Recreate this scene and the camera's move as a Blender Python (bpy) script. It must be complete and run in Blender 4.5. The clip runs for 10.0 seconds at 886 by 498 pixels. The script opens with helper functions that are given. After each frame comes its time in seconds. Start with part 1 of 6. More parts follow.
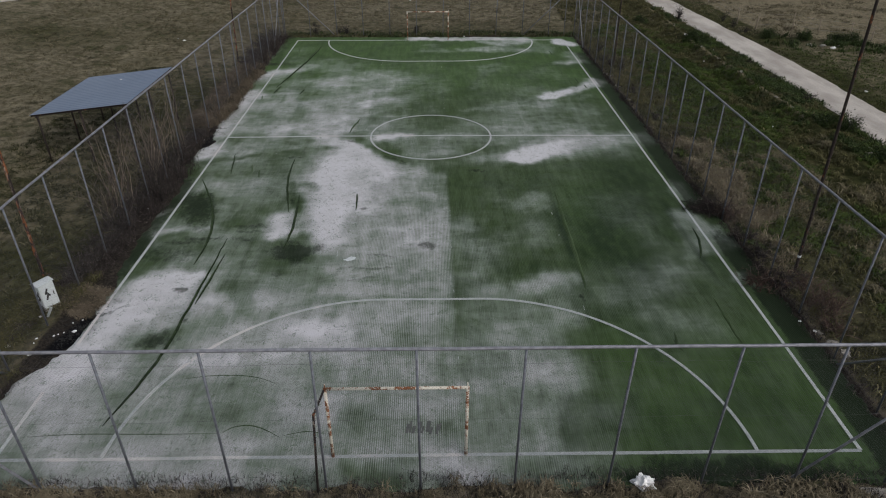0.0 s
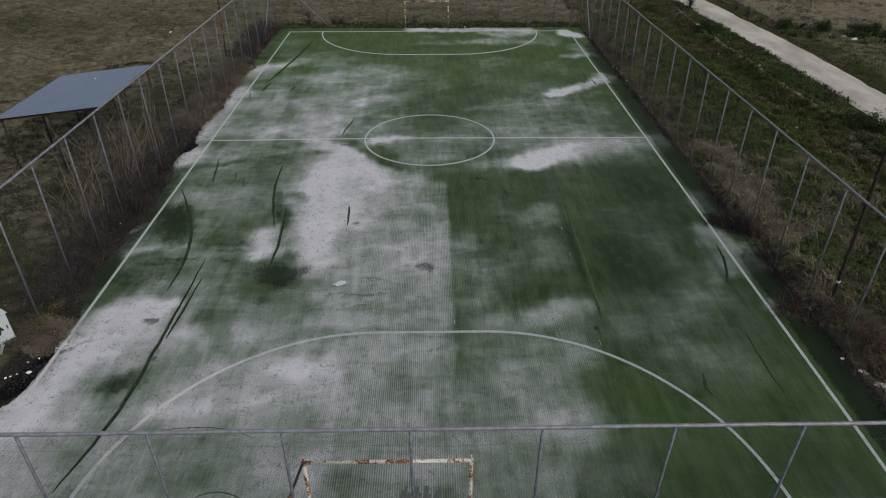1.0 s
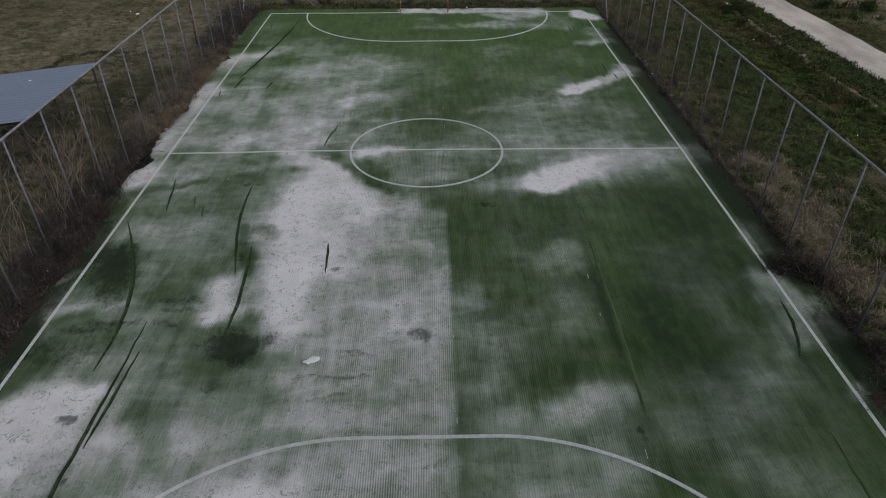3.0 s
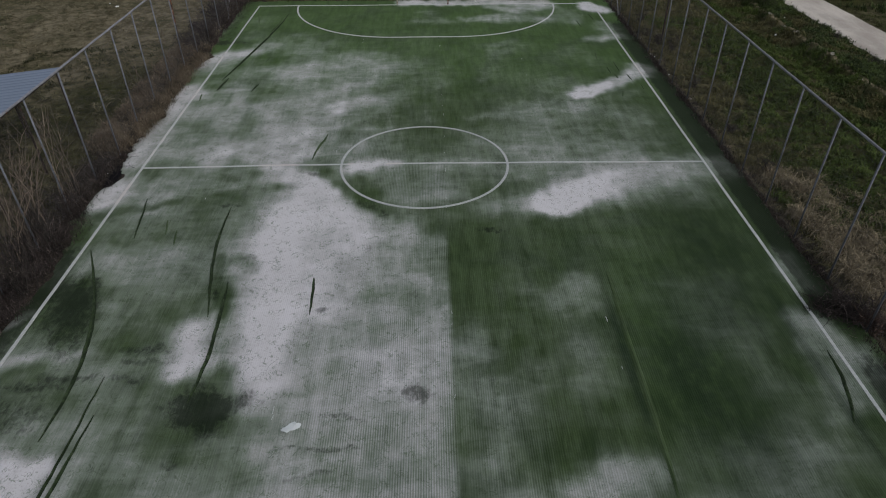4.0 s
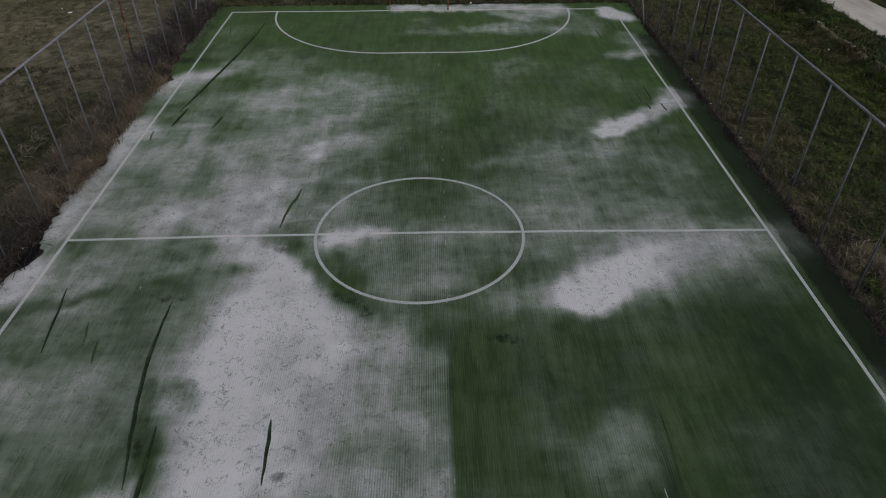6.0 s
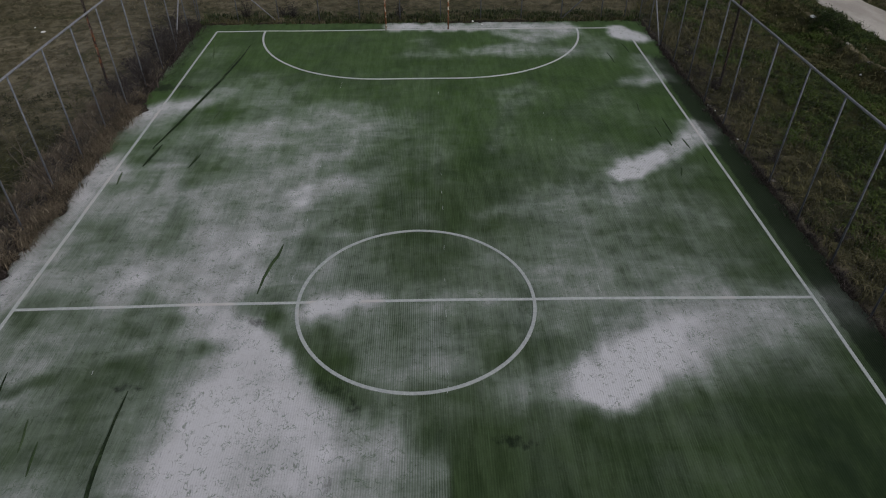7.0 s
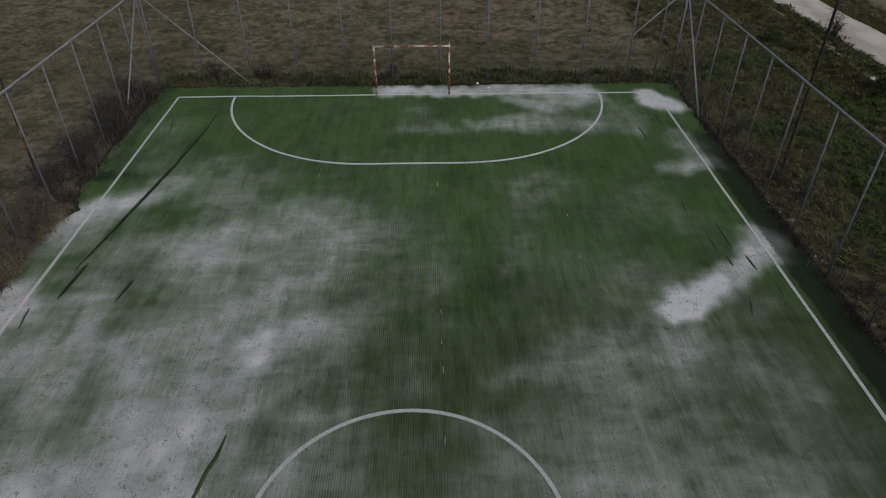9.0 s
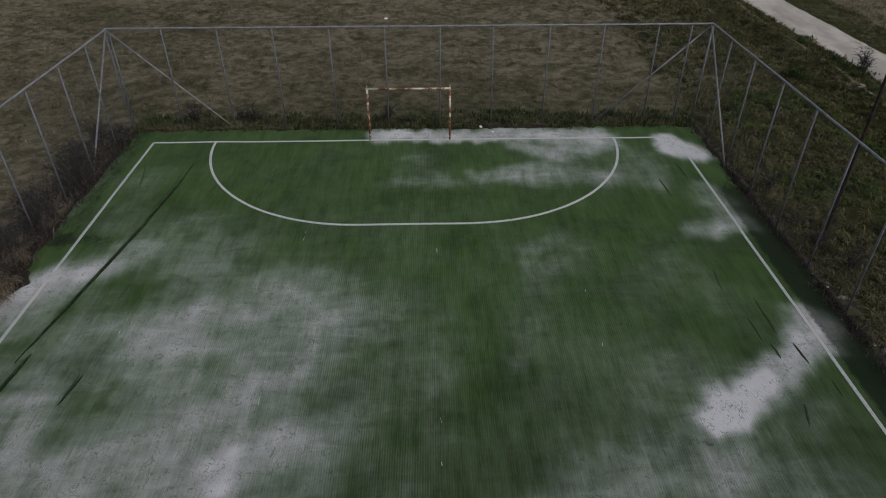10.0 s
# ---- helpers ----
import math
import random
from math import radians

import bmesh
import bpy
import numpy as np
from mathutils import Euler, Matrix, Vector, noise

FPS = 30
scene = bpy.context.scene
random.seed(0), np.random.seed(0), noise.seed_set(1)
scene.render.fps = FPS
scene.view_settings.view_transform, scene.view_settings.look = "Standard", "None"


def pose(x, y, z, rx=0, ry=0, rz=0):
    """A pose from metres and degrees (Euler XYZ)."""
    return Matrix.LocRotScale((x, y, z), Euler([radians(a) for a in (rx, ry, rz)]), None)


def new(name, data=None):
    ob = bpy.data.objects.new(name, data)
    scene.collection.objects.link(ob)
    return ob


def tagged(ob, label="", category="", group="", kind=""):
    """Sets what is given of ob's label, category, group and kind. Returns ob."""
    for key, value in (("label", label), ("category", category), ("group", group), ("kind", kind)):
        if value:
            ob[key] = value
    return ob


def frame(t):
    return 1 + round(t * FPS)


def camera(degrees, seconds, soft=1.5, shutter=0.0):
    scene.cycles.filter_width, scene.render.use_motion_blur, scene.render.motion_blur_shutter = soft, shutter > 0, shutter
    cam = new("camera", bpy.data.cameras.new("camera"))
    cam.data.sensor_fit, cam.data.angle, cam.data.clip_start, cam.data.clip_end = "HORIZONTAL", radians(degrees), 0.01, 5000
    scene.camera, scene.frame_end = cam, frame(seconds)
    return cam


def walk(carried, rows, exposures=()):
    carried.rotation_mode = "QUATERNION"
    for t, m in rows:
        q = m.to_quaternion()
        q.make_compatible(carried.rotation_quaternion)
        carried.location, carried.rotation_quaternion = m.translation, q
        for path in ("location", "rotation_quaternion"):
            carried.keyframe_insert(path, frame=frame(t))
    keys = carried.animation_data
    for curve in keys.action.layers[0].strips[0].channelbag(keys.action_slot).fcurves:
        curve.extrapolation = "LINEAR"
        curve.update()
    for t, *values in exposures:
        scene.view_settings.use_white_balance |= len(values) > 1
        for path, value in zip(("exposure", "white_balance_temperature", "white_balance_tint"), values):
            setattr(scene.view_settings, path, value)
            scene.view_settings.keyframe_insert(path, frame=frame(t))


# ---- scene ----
cam = camera(68.72, 10.0, 1.1)
# seconds, place in metres, yaw, pitch, roll in degrees; origin at the pitch's centre spot, y up the pitch
ROWS = [
    (0.0, 0.078, -30.810, 11.942, -1.001, -31.109, 0.076),
    (0.5, 0.110, -29.583, 11.883, -0.981, -31.670, 0.021),
    (1.0, 0.143, -28.366, 11.817, -0.964, -32.320, -0.029),
    (1.5, 0.174, -27.148, 11.745, -0.949, -32.970, -0.074),
    (2.0, 0.205, -25.916, 11.672, -0.937, -33.630, -0.115),
    (2.5, 0.235, -24.663, 11.598, -0.927, -34.270, -0.151),
    (3.0, 0.265, -23.385, 11.527, -0.920, -34.960, -0.183),
    (3.5, 0.294, -22.079, 11.459, -0.916, -35.650, -0.211),
    (4.0, 0.322, -20.744, 11.397, -0.914, -36.320, -0.234),
    (4.5, 0.350, -19.380, 11.340, -0.914, -36.970, -0.253),
    (5.0, 0.378, -17.990, 11.291, -0.917, -37.580, -0.267),
    (5.5, 0.404, -16.577, 11.249, -0.922, -37.860, -0.277),
    (6.0, 0.430, -15.143, 11.214, -0.930, -37.960, -0.283),
    (6.5, 0.456, -13.693, 11.186, -0.941, -37.960, -0.284),
    (7.0, 0.481, -12.230, 11.164, -0.954, -37.860, -0.281),
    (7.5, 0.505, -10.755, 11.148, -0.969, -37.720, -0.273),
    (8.0, 0.528, -9.257, 11.136, -0.988, -37.440, -0.261),
    (8.5, 0.551, -7.726, 11.126, -1.008, -37.010, -0.244),
    (9.0, 0.574, -6.176, 11.117, -1.031, -36.493, -0.223),
    (9.5, 0.596, -4.647, 11.107, -1.057, -35.895, -0.197),
    (10.0, 0.617, -3.121, 11.093, -1.085, -35.280, -0.167),
]
walk(cam, [(t, pose(x, y, z, 90 + pitch, 0, yaw) @ pose(0, 0, 0, 0, 0, roll)) for t, x, y, z, yaw, pitch, roll in ROWS],
     exposures=[(0.0, -0.05), (2.5, -0.16), (4.5, -0.20), (6.5, -0.45), (7.2, -0.36), (10.0, -0.36)])

# ---- light: a dull overcast sky and a weak, very wide sun ----
world = bpy.data.worlds.new("overcast_sky")
scene.world = world
world.use_nodes = True
wn, wl = world.node_tree.nodes, world.node_tree.links
sky = wn.new("ShaderNodeTexSky")
sky.sky_type, sky.sun_disc = "NISHITA", False
sky.sun_elevation, sky.sun_rotation = radians(38), radians(130)
sky.air_density, sky.dust_density = 1.4, 4.0
veil = wn.new("ShaderNodeHueSaturation")
veil.inputs["Saturation"].default_value = 0.35
wl.new(sky.outputs[0], veil.inputs["Color"])
wl.new(veil.outputs[0], wn["Background"].inputs["Color"])
wn["Background"].inputs["Strength"].default_value = 0.12
sun = new("sun", bpy.data.lights.new("sun", "SUN"))
sun.data.energy, sun.data.angle, sun.data.color = 0.7, radians(25), (1.0, 0.98, 0.95)
sun.matrix_world = pose(0, 0, 40, 52, 0, 50)


# ---- materials ----
class Mat:
    """A node material with short calls for the nodes used here."""

    def __init__(self, name, rough=0.8, metal=0.0):
        self.m = bpy.data.materials.new(name)
        self.m.use_nodes = True
        self.n, self.l = self.m.node_tree.nodes, self.m.node_tree.links
        self.b = self.n["Principled BSDF"]
        self.b.inputs["Roughness"].default_value, self.b.inputs["Metallic"].default_value = rough, metal
        self.b.inputs["Specular IOR Level"].default_value = 0.25
        self.where = self.n.new("ShaderNodeTexCoord").outputs["Object"]

    def put(self, socket, value):
        if isinstance(value, (int, float)):
            socket.default_value = value
        elif isinstance(value, tuple):
            socket.default_value = (*value, 1.0) if len(socket.default_value) == 4 and len(value) == 3 else value
        else:
            self.l.new(value, socket)

    def noise(self, scale, detail=4.0, rough=0.55, stretch=None, distort=0.0):
        node = self.n.new("ShaderNodeTexNoise")
        self.put(node.inputs["Vector"], self.vec(stretch) if stretch else self.where)
        node.inputs["Scale"].default_value, node.inputs["Detail"].default_value = scale, detail
        node.inputs["Roughness"].default_value, node.inputs["Distortion"].default_value = rough, distort
        return node.outputs["Fac"]

    def vec(self, stretch):
        node = self.n.new("ShaderNodeVectorMath")
        node.operation = "MULTIPLY"
        self.put(node.inputs[0], self.where)
        node.inputs[1].default_value = stretch
        return node.outputs[0]

    def math(self, op, a, b=0.0, c=0.0, clamp=False):
        node = self.n.new("ShaderNodeMath")
        node.operation, node.use_clamp = op, clamp
        for socket, value in zip(node.inputs, (a, b, c)):
            self.put(socket, value)
        return node.outputs[0]

    def step(self, value, lo, hi, to0=0.0, to1=1.0):
        node = self.n.new("ShaderNodeMapRange")
        node.interpolation_type = "SMOOTHSTEP"
        for socket, v in zip(node.inputs, (value, lo, hi, to0, to1)):
            self.put(socket, v)
        return node.outputs[0]

    def mix(self, fac, a, b):
        node = self.n.new("ShaderNodeMix")
        node.data_type = "RGBA"
        for socket, v in ((node.inputs[0], fac), (node.inputs[6], a), (node.inputs[7], b)):
            self.put(socket, v)
        return node.outputs[2]

    def attr(self, name):
        node = self.n.new("ShaderNodeAttribute")
        node.attribute_name = name
        return node.outputs["Fac"]

    def axis(self, i):
        node = self.n.new("ShaderNodeSeparateXYZ")
        self.put(node.inputs[0], self.where)
        return node.outputs[i]

    def island(self):
        return self.n.new("ShaderNodeNewGeometry").outputs["Random Per Island"]

    def lot(self):
        return self.n.new("ShaderNodeObjectInfo").outputs["Random"]

    def done(self, colour, bump=None, strength=0.3, depth=0.01, rough=None):
        self.put(self.b.inputs["Base Color"], colour)
        if rough is not None:
            self.put(self.b.inputs["Roughness"], rough)
        if bump is not None:
            node = self.n.new("ShaderNodeBump")
            node.inputs["Strength"].default_value, node.inputs["Distance"].default_value = strength, depth
            self.put(node.inputs["Height"], bump)
            self.l.new(node.outputs[0], self.b.inputs["Normal"])
        return self.m


def make_turf():
    """Worn artificial turf under drifted quartz sand; sand, damp marks and painted shade come with the mesh."""
    k = Mat("turf", 0.92)
    k.b.inputs["Specular IOR Level"].default_value = 0.08
    k.b.inputs["Sheen Weight"].default_value, k.b.inputs["Sheen Roughness"].default_value, k.b.inputs["Sheen Tint"].default_value = 0.07, 0.45, (0.75, 1.0, 0.6, 1.0)
    sand = k.attr("sand")
    damp_shade = k.step(k.math("ADD", k.attr("damp_shade"), k.math("MULTIPLY", k.math("SUBTRACT", k.noise(6.5, 6, 0.7, (1.0, 0.6, 1.0), 0.8), 0.5), k.math("MULTIPLY", k.step(k.attr("damp_shade"), 0.03, 0.3), 1.7))), 0.18, 0.85)
    coarse, fine = k.noise(1.7, 6, 0.62, (1.0, 0.7, 1.0), 0.5), k.noise(24, 5, 0.7)
    streak = k.noise(1.0, 6, 0.62, (3.6, 0.55, 1.0))
    thin_streak = k.noise(1.0, 5, 0.65, (24.0, 1.5, 1.0))
    rows = k.math("SINE", k.math("MULTIPLY", k.axis(0), 2 * math.pi / 0.052))
    half = k.math("MULTIPLY", k.math("MULTIPLY", sand, k.math("SUBTRACT", 1.0, sand)), 4.0)

    def swing(value, much):
        return k.math("MULTIPLY", k.math("SUBTRACT", value, 0.5), much)

    wisp = k.noise(1.0, 6, 0.6, (0.75, 2.1, 1.0), 0.9)
    wander = k.math("ADD", k.math("ADD", swing(coarse, 0.45), swing(fine, 0.16)), swing(wisp, 0.75))
    wander = k.math("ADD", wander, k.math("ADD", swing(streak, 0.5), swing(thin_streak, 0.55)))
    wander = k.math("ADD", wander, swing(k.noise(9, 6, 0.78, (1.0, 0.75, 1.0), 0.7), 0.22))
    wander = k.math("ADD", wander, k.math("MULTIPLY", rows, k.math("MULTIPLY", k.math("MULTIPLY", k.step(k.noise(0.35, 2, 0.5), 0.38, 0.60, 0.04, 0.13), k.step(k.axis(0), -4.5, -2.4, 0.15, 1.0)), k.math("ADD", k.step(k.axis(1), -13.0, -3.0, 1.0, 0.3), k.math("MULTIPLY", k.step(k.axis(0), -3.0, -1.2), k.step(k.axis(0), 0.60, 0.76, 1.1, 0.0))))))
    cover = k.math("ADD", sand, k.math("MULTIPLY", wander, k.math("ADD", k.math("MULTIPLY", half, 0.72), 0.05)), clamp=True)
    curl = k.noise(4.2, 2, 0.5, (1.0, 0.7, 1.0), 1.8)
    stroke = k.step(k.math("ABSOLUTE", k.math("SUBTRACT", curl, 0.5)), 0.008, 0.032, 1.0, 0.0)
    stroke = k.math("MULTIPLY", stroke, k.step(k.noise(3.2, 3, 0.6), 0.45, 0.58))
    speck = k.math("MAXIMUM", k.step(k.noise(13, 4, 0.7, (1.0, 0.8, 1.0), 2.2), 0.58, 0.64), k.math("MULTIPLY", k.step(k.noise(6, 5, 0.72, (1.0, 0.7, 1.0), 0.8), 0.60, 0.66), 0.6))
    marks = k.math("MAXIMUM", k.math("MULTIPLY", stroke, 0.42), k.math("MULTIPLY", speck, k.math("MULTIPLY", k.step(sand, 0.35, 0.75, 0.18, 0.46), k.step(k.noise(0.8, 4, 0.6), 0.40, 0.62, 0.15, 1.0))))
    cover = k.math("MULTIPLY", k.math("MULTIPLY", cover, k.math("SUBTRACT", 1.0, marks)), k.math("SUBTRACT", 1.0, k.math("MULTIPLY", k.attr("matted"), 0.55)), clamp=True)
    worn = k.mix(k.step(streak, 0.3, 0.7), (0.026, 0.043, 0.017), (0.042, 0.068, 0.028))
    fresh = k.mix(k.step(streak, 0.3, 0.7), (0.031, 0.063, 0.017), (0.050, 0.095, 0.026))
    lawn = k.mix(k.attr("fresh"), worn, fresh)
    lawn = k.mix(k.step(thin_streak, 0.45, 0.8, 0.0, 0.6), lawn, (0.065, 0.105, 0.045))
    lawn = k.mix(k.step(fine, 0.55, 0.8, 0.0, 0.35), lawn, (0.07, 0.09, 0.06))
    matted = k.step(k.noise(0.55, 5, 0.6, (1.0, 0.8, 1.0), 0.6), 0.44, 0.66, 0.0, 0.45)
    lawn = k.mix(matted, lawn, (0.012, 0.025, 0.011))
    # flattened fibres, and the painted shade beside one fold
    flat = k.math("MULTIPLY", k.attr("matted"), k.step(k.noise(2.6, 5, 0.62, (1.0, 0.55, 1.0)), 0.25, 0.6, 0.35, 0.95))
    lawn = k.mix(flat, lawn, (0.010, 0.021, 0.009))
    # darkens damp marks, and the shade painted on folds and margin
    lawn = k.mix(k.math("MULTIPLY", damp_shade, 0.9), lawn, (0.006, 0.011, 0.006))
    dust = k.mix(k.step(fine, 0.3, 0.7), (0.378, 0.378, 0.408), (0.49, 0.49, 0.528))
    dust = k.mix(k.step(coarse, 0.45, 0.75, 0.0, 0.35), dust, (0.36, 0.35, 0.35))
    dust = k.mix(k.step(sand, 0.72, 0.98, 0.0, 0.7), dust, (0.60, 0.595, 0.645))
    dust = k.mix(k.step(cover, 0.3, 0.9), (0.335, 0.38, 0.36), dust)
    dust = k.mix(k.math("MULTIPLY", damp_shade, 0.78), dust, (0.045, 0.05, 0.045))
    return k.done(k.mix(cover, lawn, dust), k.math("ADD", fine, k.math("MULTIPLY", rows, 0.3)), 0.5, 0.012)


def make_paint():
    """White line fibres, dusted and worn, buried where the sand lies deep."""
    k = Mat("line_fibre", 0.85)
    wear = k.noise(11, 5, 0.65)
    white = k.mix(k.step(wear, 0.35, 0.75), (0.52, 0.545, 0.56), (0.38, 0.405, 0.425))
    white = k.mix(k.math("MULTIPLY", k.attr("worn"), k.step(wear, 0.2, 0.6, 0.55, 1.0)), white, (0.25, 0.272, 0.285))
    buried = k.step(k.math("ADD", k.attr("sand"), k.math("MULTIPLY", k.math("SUBTRACT", wear, 0.5), 0.4)), 0.50, 0.82)
    return k.done(k.mix(buried, white, (0.49, 0.47, 0.48)), wear, 0.3, 0.01)


def make_ground():
    """Rough winter grassland: olive, straw and bare earth; 'green', 'soil' and 'straw' come with the mesh."""
    k = Mat("ground", 0.95)
    k.b.inputs["Specular IOR Level"].default_value = 0.05
    big, mid, fine = k.noise(0.22, 5, 0.6), k.noise(2.2, 7, 0.7), k.noise(13, 6, 0.75)
    dry = k.mix(k.step(mid, 0.35, 0.65), (0.072, 0.066, 0.041), (0.205, 0.178, 0.128))
    lush = k.mix(k.step(mid, 0.3, 0.7), (0.013, 0.016, 0.006), (0.054, 0.058, 0.021))
    lush_at = k.math("ADD", k.attr("green"), k.math("ADD", k.math("MULTIPLY", k.math("SUBTRACT", big, 0.5), 2.0), k.math("MULTIPLY", k.math("SUBTRACT", k.noise(0.07, 3, 0.5), 0.5), 1.6)), clamp=True)
    blotch = k.noise(0.55, 6, 0.65, (1.0, 1.3, 1.0), 0.6)
    dry = k.mix(k.step(blotch, 0.50, 0.66, 0.0, 0.75), dry, (0.215, 0.190, 0.135))
    dry = k.mix(k.step(blotch, 0.36, 0.47, 0.75, 0.0), dry, (0.050, 0.055, 0.026))
    lush = k.mix(k.step(blotch, 0.52, 0.70, 0.0, 0.6), lush, (0.066, 0.057, 0.030))
    field = k.mix(lush_at, dry, lush)
    field = k.mix(k.math("MULTIPLY", k.step(fine, 0.45, 0.8, 0.0, 0.55), k.math("SUBTRACT", 1.0, k.math("MULTIPLY", lush_at, 0.75))), field, (0.155, 0.130, 0.088))
    field = k.mix(k.step(fine, 0.30, 0.48, 0.6, 0.0), field, (0.028, 0.029, 0.014))
    field = k.mix(k.step(k.math("ADD", k.attr("straw"), k.math("SUBTRACT", mid, 0.5)), 0.5, 0.9), field, k.mix(k.step(fine, 0.35, 0.65), (0.120, 0.102, 0.066), (0.250, 0.215, 0.155)))
    earth = k.mix(k.step(fine, 0.35, 0.7), (0.014, 0.012, 0.011), (0.062, 0.053, 0.045))
    bare = k.step(k.math("ADD", k.attr("soil"), k.math("MULTIPLY", k.math("SUBTRACT", mid, 0.5), 0.9)), 0.35, 0.7)
    tar = k.step(k.math("ADD", k.attr("black"), k.math("MULTIPLY", k.math("SUBTRACT", fine, 0.5), 2.2)), 0.5, 0.7)
    colour = k.mix(tar, k.mix(bare, field, earth), (0.008, 0.008, 0.010))
    return k.done(colour, k.math("ADD", mid, k.math("MULTIPLY", fine, 0.7)), 1.0, 0.09)


def make_gravel():
    k = Mat("gravel", 0.95)
    big, fine = k.noise(0.7, 5, 0.6, (1.0, 0.35, 1.0)), k.noise(14, 6, 0.7)
    pale = k.mix(k.step(big, 0.35, 0.65), (0.345, 0.315, 0.292), (0.50, 0.465, 0.435))
    return k.done(k.mix(k.step(fine, 0.48, 0.75, 0.0, 0.6), pale, (0.20, 0.18, 0.16)), fine, 0.8, 0.03)


def make_blades(name, dark, light, tip):
    k = Mat(name, 0.8)
    k.b.inputs["Specular IOR Level"].default_value = 0.15
    r = k.island()
    tone = k.math("ADD", k.math("MULTIPLY", k.step(k.noise(1.1, 4, 0.6), 0.34, 0.66), 0.6), k.math("MULTIPLY", r, 0.4))
    return k.done(k.mix(k.step(r, 0.82, 1.0, 0.0, 0.8), k.mix(tone, dark, light), tip))


def make_zinc(name, dark, light):
    k = Mat(name, 0.5, 0.25)
    n = k.noise(7, 5, 0.6)
    return k.done(k.mix(k.step(n, 0.35, 0.7), dark, light), n, 0.1, 0.003, k.step(n, 0.2, 0.8, 0.4, 0.65))


def make_chipped(name, bare):
    """White gloss paint that has flaked down to orange and brown rust; the larger bare is, the more rust shows."""
    k = Mat(name, 0.6)
    n, f = k.noise(3.0, 6, 0.65, None, 0.6), k.noise(28, 4, 0.6)
    mask = k.step(k.math("ADD", n, k.math("MULTIPLY", k.math("SUBTRACT", f, 0.5), 0.35)), 0.53 - bare, 0.60 - bare)
    rust = k.mix(k.step(f, 0.3, 0.7), (0.065, 0.024, 0.013), (0.27, 0.105, 0.04))
    paint = k.mix(f, (0.66, 0.64, 0.58), (0.52, 0.49, 0.43))
    return k.done(k.mix(mask, paint, rust), mask, 0.4, 0.004)


def make_rust(name, amount):
    """Dark brown paint with rust; the larger the amount, the more bright rust."""
    k = Mat(name, 0.75, 0.1)
    n, f = k.noise(5.5, 6, 0.65, (1.0, 1.0, 0.4)), k.noise(30, 4, 0.6)
    rust = k.mix(f, (0.070, 0.028, 0.015), (0.30, 0.11, 0.042))
    colour = k.mix(k.step(n, 0.62 - amount, 0.70 - amount), (0.024, 0.018, 0.017), rust)
    flake = k.step(k.noise(9.0, 5, 0.7, (1.0, 1.0, 0.16), 0.8), 0.66 - 0.8 * amount, 0.70 - 0.8 * amount)
    return k.done(k.mix(k.math("MULTIPLY", flake, 0.75), colour, (0.34, 0.29, 0.25)), f, 0.3, 0.004)


def make_sheet():
    k = Mat("painted_roof_sheet", 0.42, 0.15)
    n, f = k.noise(0.9, 4, 0.55), k.noise(12, 5, 0.65)
    base = k.mix(n, (0.115, 0.155, 0.235), (0.165, 0.212, 0.305))
    return k.done(k.mix(k.step(f, 0.6, 0.8, 0.0, 0.4), base, (0.33, 0.33, 0.33)), f, 0.1, 0.004)


def make_plain(name, a, b, rough=0.7, scale=6.0, bump=0.25):
    k = Mat(name, rough)
    n, f = k.noise(scale, 5, 0.6), k.noise(scale * 7, 4, 0.6)
    return k.done(k.mix(k.math("MULTIPLY", k.math("ADD", n, f), 0.5), a, b), f, bump, 0.006)


TURF, PAINT, GROUND, GRAVEL, ZINC, CHIPPED = make_turf(), make_paint(), make_ground(), make_gravel(), make_zinc("galvanised_steel", (0.175, 0.18, 0.21), (0.275, 0.283, 0.325)), make_chipped("chipped_white_paint", 0.06)
FLAKED = make_chipped("flaked_white_paint", 0.095)
DULL_ZINC = make_zinc("weathered_steel", (0.094, 0.102, 0.124), (0.158, 0.170, 0.202))
WIRE = make_plain("dull_wire", (0.05, 0.05, 0.055), (0.10, 0.10, 0.11), 0.6)
POLE_RUST, STAY_RUST = make_rust("rusted_pole_paint", 0.13), make_rust("rusted_tube", 0.07)
BROWN_POLE = make_rust("brown_pole_paint", 0.05)
DARK_STEEL, ROOF_SHEET = make_rust("dark_steel", 0.02), make_sheet()
CASE = make_plain("cabinet_paint", (0.45, 0.49, 0.52), (0.56, 0.60, 0.63), 0.5, 5)
INK = make_plain("black_spray", (0.012, 0.012, 0.014), (0.03, 0.03, 0.03), 0.7)
FADED_INK = make_plain("faded_black_paint", (0.030, 0.034, 0.032), (0.16, 0.17, 0.165), 0.85, 9)
PLASTIC = make_plain("white_plastic", (0.66, 0.67, 0.70), (0.78, 0.78, 0.80), 0.4, 9)
CONCRETE = make_plain("concrete", (0.20, 0.19, 0.17), (0.32, 0.30, 0.28), 0.9, 4, 0.5)
WOOD = make_plain("grey_wood", (0.16, 0.13, 0.10), (0.30, 0.26, 0.21), 0.85, 8, 0.4)
TWIG = make_blades("bare_twigs", (0.011, 0.010, 0.0095), (0.050, 0.044, 0.042), (0.20, 0.175, 0.16))
CANE = make_blades("grey_canes", (0.016, 0.014, 0.013), (0.074, 0.062, 0.058), (0.24, 0.20, 0.18))
DRY_CANE = make_blades("dry_brown_canes", (0.040, 0.032, 0.025), (0.135, 0.108, 0.083), (0.23, 0.19, 0.15))
RED_CANE = make_blades("red_brown_canes", (0.032, 0.021, 0.018), (0.125, 0.083, 0.069), (0.20, 0.155, 0.13))
